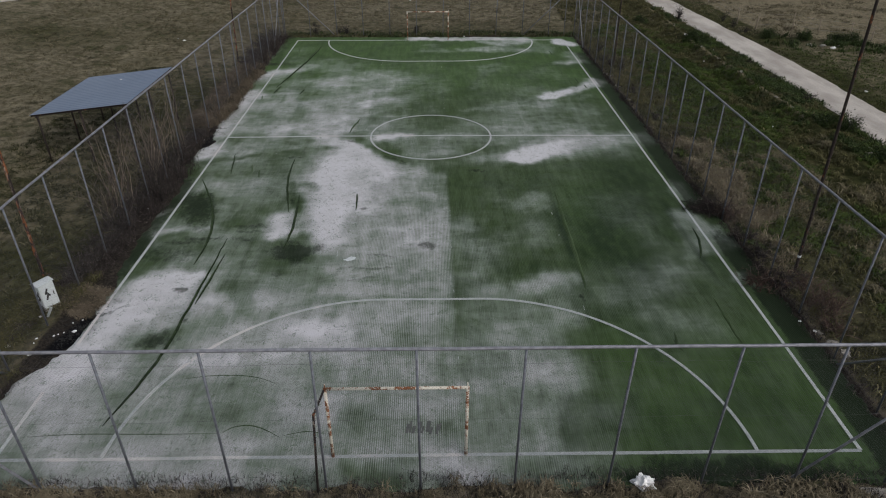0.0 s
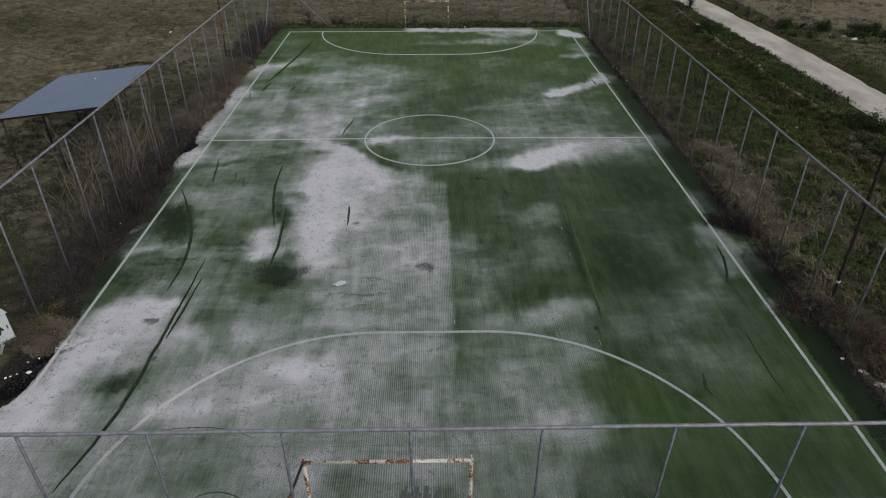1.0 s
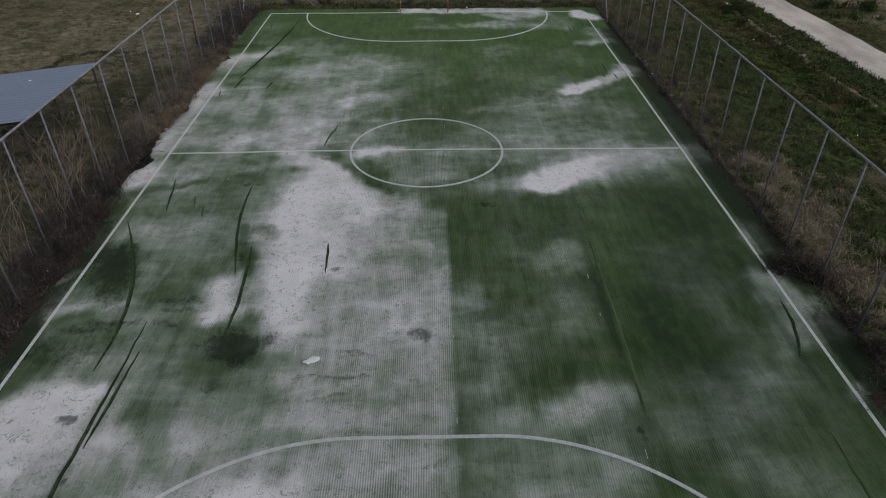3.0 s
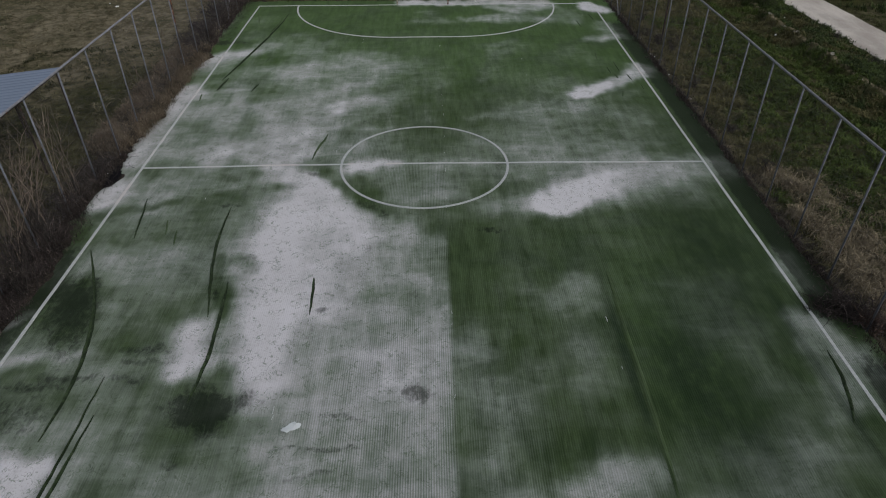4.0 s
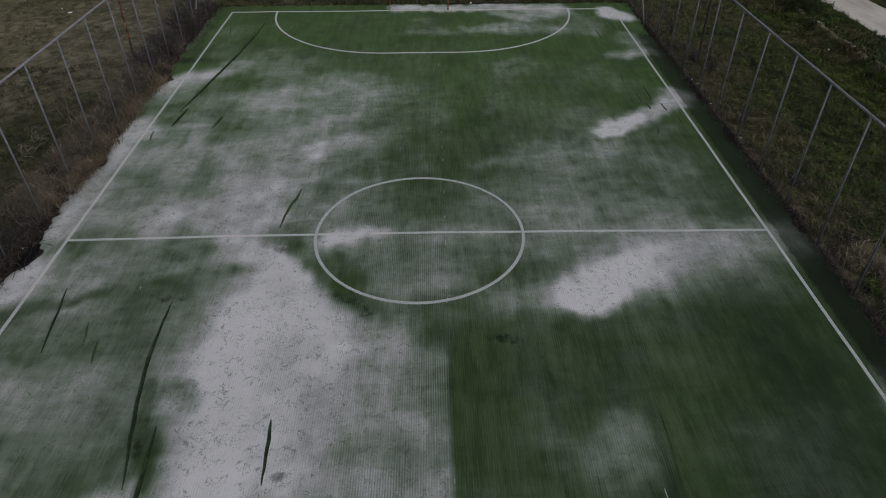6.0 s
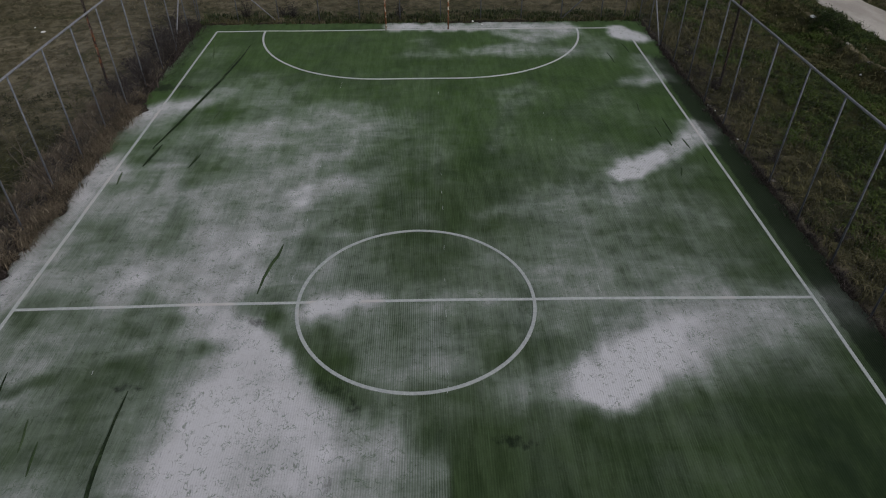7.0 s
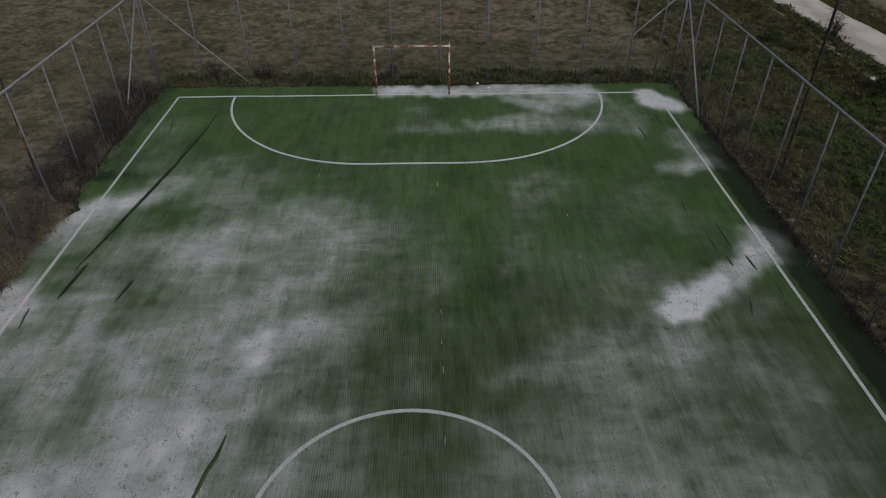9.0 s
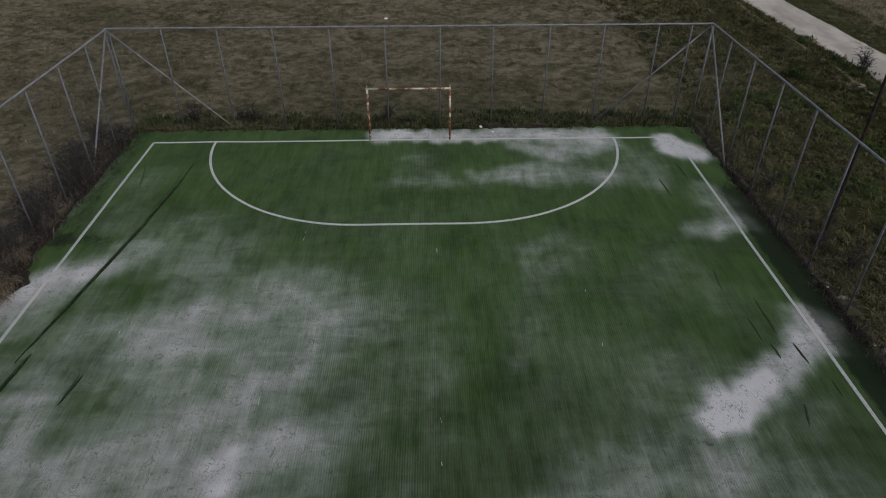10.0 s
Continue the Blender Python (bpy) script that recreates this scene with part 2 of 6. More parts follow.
SAPLING = make_blades("pale_twigs", (0.055, 0.044, 0.037), (0.155, 0.126, 0.104), (0.30, 0.25, 0.20))
BRAMBLE = make_blades("dark_twigs", (0.013, 0.011, 0.011), (0.056, 0.046, 0.045), (0.19, 0.157, 0.15))
STRAW = make_blades("straw_blades", (0.085, 0.071, 0.046), (0.215, 0.182, 0.126), (0.33, 0.285, 0.21))
DRY_STRAW = make_blades("brown_straw_blades", (0.046, 0.038, 0.028), (0.155, 0.127, 0.094), (0.27, 0.225, 0.168))
PALE_GRASS = make_blades("pale_grass_blades", (0.056, 0.050, 0.029), (0.162, 0.142, 0.091), (0.26, 0.226, 0.155))
FIELD_GRASS = make_blades("field_grass_blades", (0.043, 0.040, 0.020), (0.140, 0.124, 0.077), (0.21, 0.185, 0.125))
OLIVE = make_blades("olive_blades", (0.032, 0.034, 0.014), (0.112, 0.103, 0.054), (0.20, 0.178, 0.115))
BROWN_GRASS = make_blades("brown_grass_blades", (0.025, 0.026, 0.009), (0.100, 0.094, 0.040), (0.170, 0.153, 0.083))
DARK_GRASS = make_blades("dark_grass_blades", (0.012, 0.014, 0.005), (0.046, 0.048, 0.018), (0.085, 0.082, 0.036))
GREEN = make_blades("green_blades", (0.013, 0.023, 0.004), (0.066, 0.097, 0.020), (0.100, 0.118, 0.038))
WEED = make_blades("dark_green_leaves", (0.010, 0.019, 0.006), (0.050, 0.076, 0.024), (0.10, 0.12, 0.047))


# ---- helpers of this scene ----
def mesh_of(name, verts, faces, smooth=False):
    """A mesh from arrays of vertices and of triangles or quads."""
    me = bpy.data.meshes.new(name)
    verts, faces = np.asarray(verts, np.float32), np.asarray(faces, np.int32)
    me.vertices.add(len(verts))
    me.vertices.foreach_set("co", verts.ravel())
    me.loops.add(faces.size)
    me.loops.foreach_set("vertex_index", faces.ravel())
    me.polygons.add(len(faces))
    me.polygons.foreach_set("loop_start", np.arange(0, faces.size, faces.shape[1], dtype=np.int32))
    me.polygons.foreach_set("loop_total", np.full(len(faces), faces.shape[1], np.int32))
    me.polygons.foreach_set("use_smooth", np.full(len(faces), smooth))
    me.update()
    me.validate()
    return me


def give(me, name, values):
    me.attributes.new(name, "FLOAT", "POINT").data.foreach_set("value", np.asarray(values, np.float32).ravel())


def part(name, data, material, parent=None, label="", at=None):
    """Links a bmesh or mesh as one object under a thing or a part."""
    if isinstance(data, bmesh.types.BMesh):
        me = bpy.data.meshes.new(name)
        data.to_mesh(me)
        data.free()
        data = me
    if not data.materials:
        data.materials.append(material)
    ob = new(name, data)
    ob.parent = parent
    if at is not None:
        ob.matrix_basis = at
    return tagged(ob, label) if label else ob


def thing(name, label, category, at=None, group=""):
    ob = new(name)
    ob.empty_display_size = 0.2
    if at is not None:
        ob.matrix_basis = at
    return tagged(ob, label, category, group)


def tubes(runs, sides=3):
    """Vertices and quads of tubes; each run is a list of points with a radius at each."""
    verts, faces, n = [], [], 0
    turn = np.linspace(0, 2 * math.pi, sides, endpoint=False)
    for pts, radii in runs:
        pts = np.asarray(pts, float)
        ahead = np.gradient(pts, axis=0)
        ahead /= np.linalg.norm(ahead, axis=1, keepdims=True) + 1e-9
        ref = np.where(np.abs(ahead[:, 2:3]) > 0.9, [[1.0, 0, 0]], [[0, 0, 1.0]])
        u = np.cross(ahead, ref)
        u /= np.linalg.norm(u, axis=1, keepdims=True) + 1e-9
        v = np.cross(ahead, u)
        ring = pts[:, None] + np.asarray(radii, float)[:, None, None] * (np.cos(turn)[None, :, None] * u[:, None] + np.sin(turn)[None, :, None] * v[:, None])
        verts.append(ring.reshape(-1, 3))
        m = len(pts)
        i = np.arange(m - 1)[:, None] * sides
        j = np.arange(sides)[None]
        quad = np.stack([i + j, i + (j + 1) % sides, i + sides + (j + 1) % sides, i + sides + j], -1).reshape(-1, 4)
        faces.append(quad + n)
        n += m * sides
    return np.concatenate(verts), np.concatenate(faces)


def pipe(a, b, radius, sides=10, cap=True):
    """A bmesh of a straight pipe with rounded rims."""
    bm = bmesh.new()
    a, b = Vector(a), Vector(b)
    way = b - a
    m = Matrix.Translation((a + b) / 2) @ way.to_track_quat("Z", "Y").to_matrix().to_4x4()
    bmesh.ops.create_cone(bm, cap_ends=cap, segments=sides, radius1=radius, radius2=radius, depth=way.length, matrix=m)
    for f in bm.faces:
        f.smooth = len(f.verts) == 4
    return bm


def block(size, at=(0, 0, 0), bevel=0.01, turn=0.0):
    bm = bmesh.new()
    bmesh.ops.create_cube(bm, size=1, matrix=Matrix.Translation(at) @ Matrix.Rotation(turn, 4, "Z") @ Matrix.Diagonal((*size, 1)))
    if bevel:
        bmesh.ops.bevel(bm, geom=bm.edges[:], offset=bevel, segments=2, affect="EDGES")
    return bm


LATTICE = np.random.RandomState(7).rand(64, 256, 256)


def value_noise(x, y, size, layer):
    """Smooth noise between 0 and 1 with bumps of about that size in metres."""
    x, y = np.asarray(x) / size + 1000, np.asarray(y) / size + 1000
    i, j = np.floor(x).astype(int), np.floor(y).astype(int)
    u, v = x - i, y - j
    u, v = u * u * (3 - 2 * u), v * v * (3 - 2 * v)
    g = LATTICE[layer % 64]
    a, b = g[i % 256, j % 256], g[(i + 1) % 256, j % 256]
    c, d = g[i % 256, (j + 1) % 256], g[(i + 1) % 256, (j + 1) % 256]
    return (a * (1 - u) + b * u) * (1 - v) + (c * (1 - u) + d * u) * v


def fbm(x, y, size, layer, octaves=4):
    total, weight = 0, 0
    for o in range(octaves):
        total = total + value_noise(x, y, size / 2**o, layer + 7 * o) * 0.5**o
        weight += 0.5**o
    return total / weight


def ramp(v, lo, hi):
    s = np.clip((v - lo) / (hi - lo), 0, 1)
    return s * s * (3 - 2 * s)


# ---- drifted sand and dark damp marks on the turf ----
LAID, DAMP = [], []


def lay(level, much, soft, *spine, side=""):
    """A drift or a swept patch: the cover it tends to, how strongly, how soft its edge, and a spine of places with half widths."""
    LAID.append((level, much, soft, spine, side))


def damp_shade(*row):
    DAMP.append(row)


# broad fields
lay(0.58, 0.90, 0.60, (-10.31, -18.21, 2.20), (-5.98, -19.44, 2.62), (-2.86, -19.12, 2.11))
lay(0.55, 0.90, 0.60, (-4.12, -16.98, 1.88), (-0.99, -17.03, 2.19), (-0.84, -20.23, 1.99))
lay(0.50, 0.90, 0.70, (1.83, -17.08, 1.72), (1.78, -19.19, 1.41))
lay(0.12, 0.90, 0.60, (7.82, -16.18, 1.97), (8.96, -19.30, 2.68))
lay(0.64, 0.90, 0.40, (-1.78, -5.98, 1.79), (-1.47, -9.76, 2.31), (-1.64, -13.13, 2.24), side="l")
lay(0.60, 0.90, 0.50, (-1.71, -11.81, 2.54), (-1.41, -13.81, 2.29), side="l")
lay(0.12, 1.00, 0.50, (4.24, -5.01, 1.86), (6.33, -8.32, 1.76), (5.19, -11.28, 1.63), (5.44, -13.52, 1.32), side="r")
lay(0.46, 0.90, 0.50, (-9.26, -2.12, 1.14), (-8.32, -5.29, 2.17), (-7.65, -8.02, 1.92), (-6.79, -11.34, 1.86), (-6.58, -13.03, 1.35))
lay(0.36, 0.90, 0.40, (-0.01, 0.95, 2.41), (0.02, -1.64, 2.14))
lay(0.14, 0.90, 0.40, (-0.72, 11.58, 5.00), (3.02, 10.38, 4.06), (2.65, 6.75, 2.55))
lay(0.10, 0.90, 0.50, (-4.09, 16.64, 2.73), (-0.48, 17.64, 1.17))
lay(0.40, 0.90, 0.60, (7.07, 3.29, 2.17), (4.90, 1.76, 2.00), (6.75, 0.65, 2.34))
lay(0.53, 0.90, 0.40, (-5.34, 8.34, 2.04), (-6.12, 4.39, 3.70), (-5.46, 1.52, 3.42))
lay(0.88, 0.30, 0.80, (-9.52, 3.18, 1.39), (-7.14, 4.41, 1.96), (-4.47, 4.90, 1.50))
# drifts and swept patches
lay(0.34, 0.80, 0.80, (1.42, -18.39, 0.88), (3.47, -18.43, 1.03))
lay(0.30, 0.60, 0.80, (3.44, -20.12, 1.47), (1.54, -20.27, 0.93))
lay(0.58, 0.80, 0.60, (2.10, -20.10, 0.60), (2.78, -20.03, 0.54))
lay(0.60, 0.80, 0.60, (2.77, -17.09, 0.94), (3.62, -17.57, 0.61))
lay(0.06, 0.90, 0.40, (4.55, -19.97, 0.38), (7.57, -19.93, 0.49))
lay(0.83, 1.00, 0.70, (-8.29, -14.15, 0.88), (-9.39, -15.71, 1.26), (-10.09, -17.62, 1.15), (-10.07, -19.19, 0.83))
lay(0.72, 0.90, 0.55, (-9.33, -13.26, 0.66), (-8.20, -13.08, 0.67))
lay(0.88, 0.90, 0.60, (-7.06, -14.44, 0.96), (-5.69, -14.31, 0.79))
lay(0.22, 0.90, 0.50, (-7.18, -15.69, 0.56), (-5.73, -14.89, 0.52), (-6.37, -13.04, 0.56))
lay(0.15, 0.90, 0.50, (-8.21, -16.09, 0.49), (-7.50, -15.63, 0.33))
lay(0.85, 0.90, 0.60, (-6.11, -15.97, 0.82), (-4.03, -15.74, 0.99), (-2.20, -15.82, 0.91))
lay(0.85, 0.90, 0.60, (-5.87, -16.84, 0.79), (-6.62, -16.95, 0.47))
lay(0.75, 0.90, 0.70, (-2.28, -16.65, 1.11), (-0.36, -17.27, 0.62))
lay(0.40, 0.70, 0.70, (-7.60, -18.04, 0.59), (-4.20, -18.10, 1.19))
lay(0.78, 0.90, 0.60, (-9.38, -19.20, 0.84), (-8.30, -20.60, 0.77), (-5.49, -20.96, 1.27))
lay(0.72, 0.80, 0.50, (-4.96, -19.68, 0.41), (-3.87, -19.69, 0.41))
lay(0.40, 0.70, 0.70, (-7.19, -19.14, 0.56), (-5.96, -19.07, 0.56))
lay(0.40, 0.70, 0.60, (-2.26, -19.50, 0.69), (-1.03, -19.15, 0.70))
lay(0.66, 0.80, 0.50, (-1.84, -20.86, 0.64), (0.85, -20.91, 0.90))
lay(0.35, 0.80, 0.60, (1.86, -21.00, 0.76), (3.79, -20.92, 0.51))
lay(0.05, 0.90, 0.50, (4.53, -21.04, 0.51), (9.12, -21.11, 0.76))
lay(0.42, 0.80, 0.80, (1.27, -9.44, 0.83), (1.45, -10.71, 0.91), (1.33, -12.39, 0.71), side="r")
lay(0.12, 1.00, 0.50, (5.68, -11.04, 1.40), (5.96, -13.21, 0.98), (9.14, -13.65, 0.82), (8.62, -16.23, 0.95), side="r")
lay(0.17, 0.90, 0.50, (2.66, -7.00, 1.11), (2.42, -9.43, 1.00), (2.61, -11.90, 0.75), side="r")
lay(0.28, 0.70, 0.80, (3.52, -10.05, 0.67), (3.96, -9.88, 0.41))
lay(0.55, 0.85, 0.60, (3.58, -7.59, 0.38), (4.50, -7.14, 0.34))
lay(0.35, 0.70, 0.70, (2.77, -7.34, 0.46), (3.69, -8.27, 0.44))
lay(0.55, 0.80, 0.60, (4.28, -13.18, 0.50), (2.80, -13.71, 0.68), (1.71, -13.69, 0.55))
lay(0.62, 0.80, 0.50, (3.14, -13.58, 0.44), (4.65, -12.87, 0.34))
lay(0.52, 0.80, 0.60, (2.31, -15.43, 1.01), (3.73, -15.04, 0.86))
lay(0.34, 0.80, 0.70, (7.08, -12.84, 1.00), (8.39, -12.45, 0.87), (6.01, -13.96, 0.67))
lay(0.30, 0.80, 0.70, (6.96, -15.00, 0.76), (8.01, -15.49, 0.62))
lay(0.42, 0.80, 0.70, (6.68, -12.64, 0.58), (8.02, -12.53, 0.59))
lay(0.26, 0.70, 0.80, (7.01, -6.57, 0.95), (8.08, -6.72, 0.63))
lay(0.22, 0.70, 0.80, (7.86, -8.69, 1.04), (6.08, -9.51, 0.83))
lay(0.62, 0.90, 0.50, (9.84, -8.40, 0.41), (10.06, -9.44, 0.50), (9.59, -10.88, 0.34))
lay(0.45, 0.80, 0.60, (9.36, -8.82, 0.36), (9.19, -10.35, 0.40), (9.05, -11.68, 0.37))
lay(0.62, 0.90, 0.50, (9.41, -8.72, 0.38), (9.91, -9.59, 0.50), (9.68, -10.88, 0.35))
lay(0.50, 0.80, 0.50, (10.41, -9.60, 0.58), (10.35, -11.14, 0.39))
lay(0.14, 0.80, 0.40, (8.86, -9.61, 0.25), (8.82, -10.87, 0.28), (8.66, -11.97, 0.24))
lay(0.10, 0.95, 0.35, (-9.32, -6.83, 0.53), (-9.18, -8.20, 0.73), (-8.67, -9.03, 0.48))
lay(0.10, 0.80, 0.40, (-7.55, -8.86, 0.57), (-7.79, -9.15, 0.35))
lay(0.55, 0.80, 0.50, (-9.91, -9.58, 0.82), (-8.55, -9.61, 0.75))
lay(0.50, 0.70, 0.60, (-9.21, -5.55, 0.66), (-7.96, -5.84, 0.57))
lay(0.20, 0.90, 0.50, (-8.93, -10.49, 0.65), (-9.63, -10.13, 0.40))
lay(0.20, 0.90, 0.50, (-8.86, -11.14, 0.63), (-8.04, -11.31, 0.31))
lay(0.55, 0.80, 0.60, (-7.45, -10.00, 0.47), (-6.98, -9.83, 0.30))
lay(0.45, 0.80, 0.60, (-8.65, -12.04, 0.72), (-8.31, -11.76, 0.49))
lay(0.28, 0.80, 0.60, (-6.54, -11.03, 0.63), (-6.51, -10.02, 0.54), (-6.33, -12.23, 0.59), (-6.53, -13.15, 0.45))
lay(0.50, 0.70, 0.60, (-5.62, -12.25, 0.47), (-5.68, -13.04, 0.56), (-4.67, -13.06, 0.67))
lay(0.30, 0.70, 0.60, (-4.56, -13.07, 0.45), (-3.95, -12.82, 0.46))
lay(0.85, 0.90, 0.50, (-8.27, -12.99, 0.90), (-7.83, -12.74, 0.34))
lay(0.90, 0.95, 0.50, (-9.47, -13.47, 1.23), (-8.55, -13.11, 0.63), (-9.42, -14.35, 1.04))
lay(0.22, 0.90, 0.60, (-7.43, -3.83, 0.80), (-7.76, -4.44, 0.69), (-8.67, -3.81, 0.53))
lay(0.20, 0.80, 0.50, (-7.08, -2.52, 0.65), (-5.96, -2.55, 0.47))
lay(0.50, 0.80, 0.60, (-8.93, -1.39, 0.78), (-9.13, -1.94, 0.76))
lay(0.52, 0.80, 0.60, (-7.58, -5.03, 0.67), (-6.82, -5.33, 0.50))
lay(0.30, 0.80, 0.60, (-6.43, -6.65, 0.55), (-7.21, -7.12, 0.77), (-6.91, -8.46, 0.58))
lay(0.60, 0.60, 0.60, (-6.35, -0.88, 0.79), (-7.19, -1.43, 0.58))
lay(0.95, 1.00, 0.50, (-3.62, -2.07, 0.95), (-4.15, -3.43, 1.35), (-4.32, -5.38, 1.41), (-4.14, -7.18, 1.15), (-3.94, -8.94, 0.92), (-3.50, -10.43, 0.66))
lay(0.92, 1.00, 0.50, (-2.91, -3.30, 1.09), (-1.94, -4.12, 0.79))
lay(0.90, 0.90, 0.50, (-2.49, -5.42, 1.00), (-2.39, -7.69, 0.75))
lay(0.70, 0.80, 0.60, (-1.44, -6.25, 0.96), (-1.57, -8.58, 1.01))
lay(0.75, 0.70, 0.70, (-2.56, -9.74, 0.95), (-1.47, -9.76, 0.82))
lay(0.92, 1.00, 0.45, (-4.69, -0.80, 0.44), (-3.76, -1.06, 0.59), (-3.52, -2.08, 0.57))
lay(0.90, 1.00, 0.45, (-5.77, -8.69, 0.52), (-5.61, -9.48, 0.55), (-5.74, -9.94, 0.32))
lay(0.16, 0.95, 0.40, (-6.00, -5.62, 0.23), (-5.49, -7.15, 0.28), (-5.23, -8.29, 0.12))
lay(0.30, 0.70, 0.50, (-5.39, -5.77, 0.23), (-5.03, -5.91, 0.23))
lay(0.14, 0.95, 0.50, (-4.64, -10.06, 0.24), (-5.07, -10.90, 0.56), (-5.08, -11.68, 0.61), (-4.51, -11.54, 0.37))
lay(0.20, 0.90, 0.50, (-5.65, -11.05, 0.46), (-5.79, -12.10, 0.31))
lay(0.50, 0.70, 0.50, (-0.87, -8.17, 0.59), (-1.60, -8.15, 0.44))
lay(0.55, 0.70, 0.60, (-1.36, -15.89, 1.08), (-0.76, -13.08, 0.84))
lay(0.12, 0.95, 0.40, (-3.65, -0.21, 0.30), (-2.80, -1.36, 0.29), (-2.03, -2.40, 0.28), (-1.29, -3.16, 0.34))
lay(0.14, 0.90, 0.50, (-3.59, 1.30, 0.23), (-3.89, 0.28, 0.31))
lay(0.12, 0.90, 0.50, (-1.34, -2.51, 0.41), (-1.97, -1.70, 0.31), (-2.32, -1.16, 0.21))
lay(0.16, 0.80, 0.60, (0.84, -2.84, 0.67), (1.88, -3.23, 0.79), (2.84, -3.94, 0.76))
lay(0.95, 1.00, 0.45, (-2.55, -0.29, 0.34), (-1.83, -0.21, 0.46), (-1.07, -0.04, 0.28))
lay(0.50, 0.80, 0.60, (-0.61, -0.05, 0.31), (1.86, 0.09, 0.39))
lay(0.22, 0.80, 0.60, (-0.66, 1.23, 0.98), (1.29, 1.18, 0.81))
lay(0.26, 0.70, 0.60, (1.73, -1.68, 0.57), (0.30, -2.06, 0.84))
lay(0.45, 0.80, 0.60, (-0.29, -0.76, 0.60), (-1.46, -0.96, 0.44))
lay(0.45, 0.80, 0.60, (-0.52, -2.43, 0.69), (0.58, -2.26, 0.42))
lay(0.42, 0.80, 0.70, (4.12, 0.58, 1.43), (6.28, 1.61, 1.65), (7.28, 0.51, 1.42))
lay(0.50, 0.80, 0.60, (3.28, -0.85, 0.59), (4.60, -0.18, 0.61))
lay(0.55, 0.85, 0.60, (1.93, -2.68, 0.49), (3.02, -2.71, 0.54))
lay(0.55, 0.90, 0.60, (6.29, -1.79, 0.99), (8.01, -1.40, 0.87))
lay(0.78, 0.95, 0.60, (4.75, -2.26, 0.69), (6.29, -1.79, 0.77), (7.35, -1.60, 0.52))
lay(0.97, 1.00, 0.35, (3.90, -2.73, 0.41), (4.22, -2.96, 0.54), (4.72, -2.71, 0.46))
lay(0.95, 0.95, 0.50, (4.50, -2.15, 0.42), (5.47, -2.18, 0.50))
lay(0.30, 0.70, 0.70, (8.40, -2.25, 0.70), (9.33, -2.66, 0.55))
lay(0.10, 0.90, 0.50, (4.37, -3.98, 0.51), (6.63, -3.34, 0.79), (8.21, -3.38, 0.66))
lay(0.30, 0.90, 0.50, (-0.25, 8.21, 1.52), (-0.47, 5.12, 1.33), (-0.41, 3.65, 1.10))
lay(0.12, 0.90, 0.40, (1.75, 7.58, 0.66), (1.77, 5.53, 0.75), (1.37, 3.61, 0.41))
lay(0.52, 0.80, 0.70, (3.87, 1.01, 0.84), (5.40, 0.13, 1.59), (7.44, -0.43, 1.54))
lay(0.20, 0.80, 0.60, (7.13, 3.87, 0.70), (8.25, 2.52, 0.65), (8.64, 0.90, 0.60))
lay(0.22, 0.80, 0.60, (6.03, 7.48, 0.99), (4.88, 5.93, 0.77))
lay(0.42, 0.80, 0.60, (1.94, 3.76, 0.33), (3.10, 4.17, 0.57), (4.72, 4.45, 0.52))
lay(0.12, 0.80, 0.60, (2.50, 5.28, 0.75), (4.64, 5.46, 0.60))
lay(0.45, 0.85, 0.60, (5.97, 4.53, 0.49), (6.53, 5.18, 0.74))
lay(0.58, 0.90, 0.55, (7.51, 6.89, 0.55), (8.99, 7.40, 0.33))
lay(0.55, 0.90, 0.60, (9.65, 8.26, 0.44), (10.41, 8.86, 0.42))
lay(0.72, 0.90, 0.50, (10.35, 8.92, 0.49), (10.27, 8.09, 0.34))
lay(0.10, 0.90, 0.40, (8.84, 8.90, 0.52), (9.26, 7.68, 0.20))
lay(0.32, 0.80, 0.60, (4.43, 12.44, 0.80), (3.52, 11.47, 0.38))
lay(0.20, 0.80, 0.60, (7.36, 11.37, 1.15), (8.18, 10.25, 0.92))
lay(0.45, 0.80, 0.50, (10.02, 14.97, 0.74), (9.89, 15.99, 0.45))
lay(0.62, 0.90, 0.50, (8.80, 13.38, 0.41), (10.29, 13.79, 0.50))
lay(0.98, 1.00, 0.30, (9.80, 19.02, 0.69), (10.51, 18.50, 0.63), (9.75, 19.78, 0.50))
lay(0.45, 0.70, 0.60, (8.02, 17.68, 0.94), (8.38, 16.29, 0.54))
lay(0.55, 0.90, 0.50, (2.07, 16.90, 0.37), (4.39, 17.05, 0.79), (6.70, 16.99, 0.69))
lay(0.30, 0.80, 0.60, (-0.46, 16.80, 0.55), (1.36, 16.49, 0.45), (-0.02, 18.20, 0.57))
lay(0.62, 0.90, 0.50, (3.91, 19.18, 0.49), (5.33, 18.77, 0.73), (6.94, 19.54, 0.75))
lay(0.80, 1.00, 0.40, (-1.30, 20.30, 0.56), (1.48, 20.22, 0.46), (4.03, 20.34, 0.61), (7.10, 20.39, 0.66))
lay(0.10, 0.90, 0.40, (2.16, 18.62, 0.58), (3.81, 18.21, 0.43))
lay(0.16, 0.90, 0.50, (-6.50, 13.36, 1.64), (-7.35, 10.65, 1.11), (-8.05, 8.40, 0.68))
lay(0.20, 0.85, 0.60, (-9.24, 14.31, 1.06), (-9.50, 17.33, 1.16))
lay(0.90, 1.00, 0.40, (-11.06, 9.89, 0.43), (-10.44, 11.02, 0.64), (-9.66, 11.44, 0.57))
lay(0.67, 0.90, 0.50, (-9.61, 11.81, 0.58), (-8.10, 12.56, 0.60))
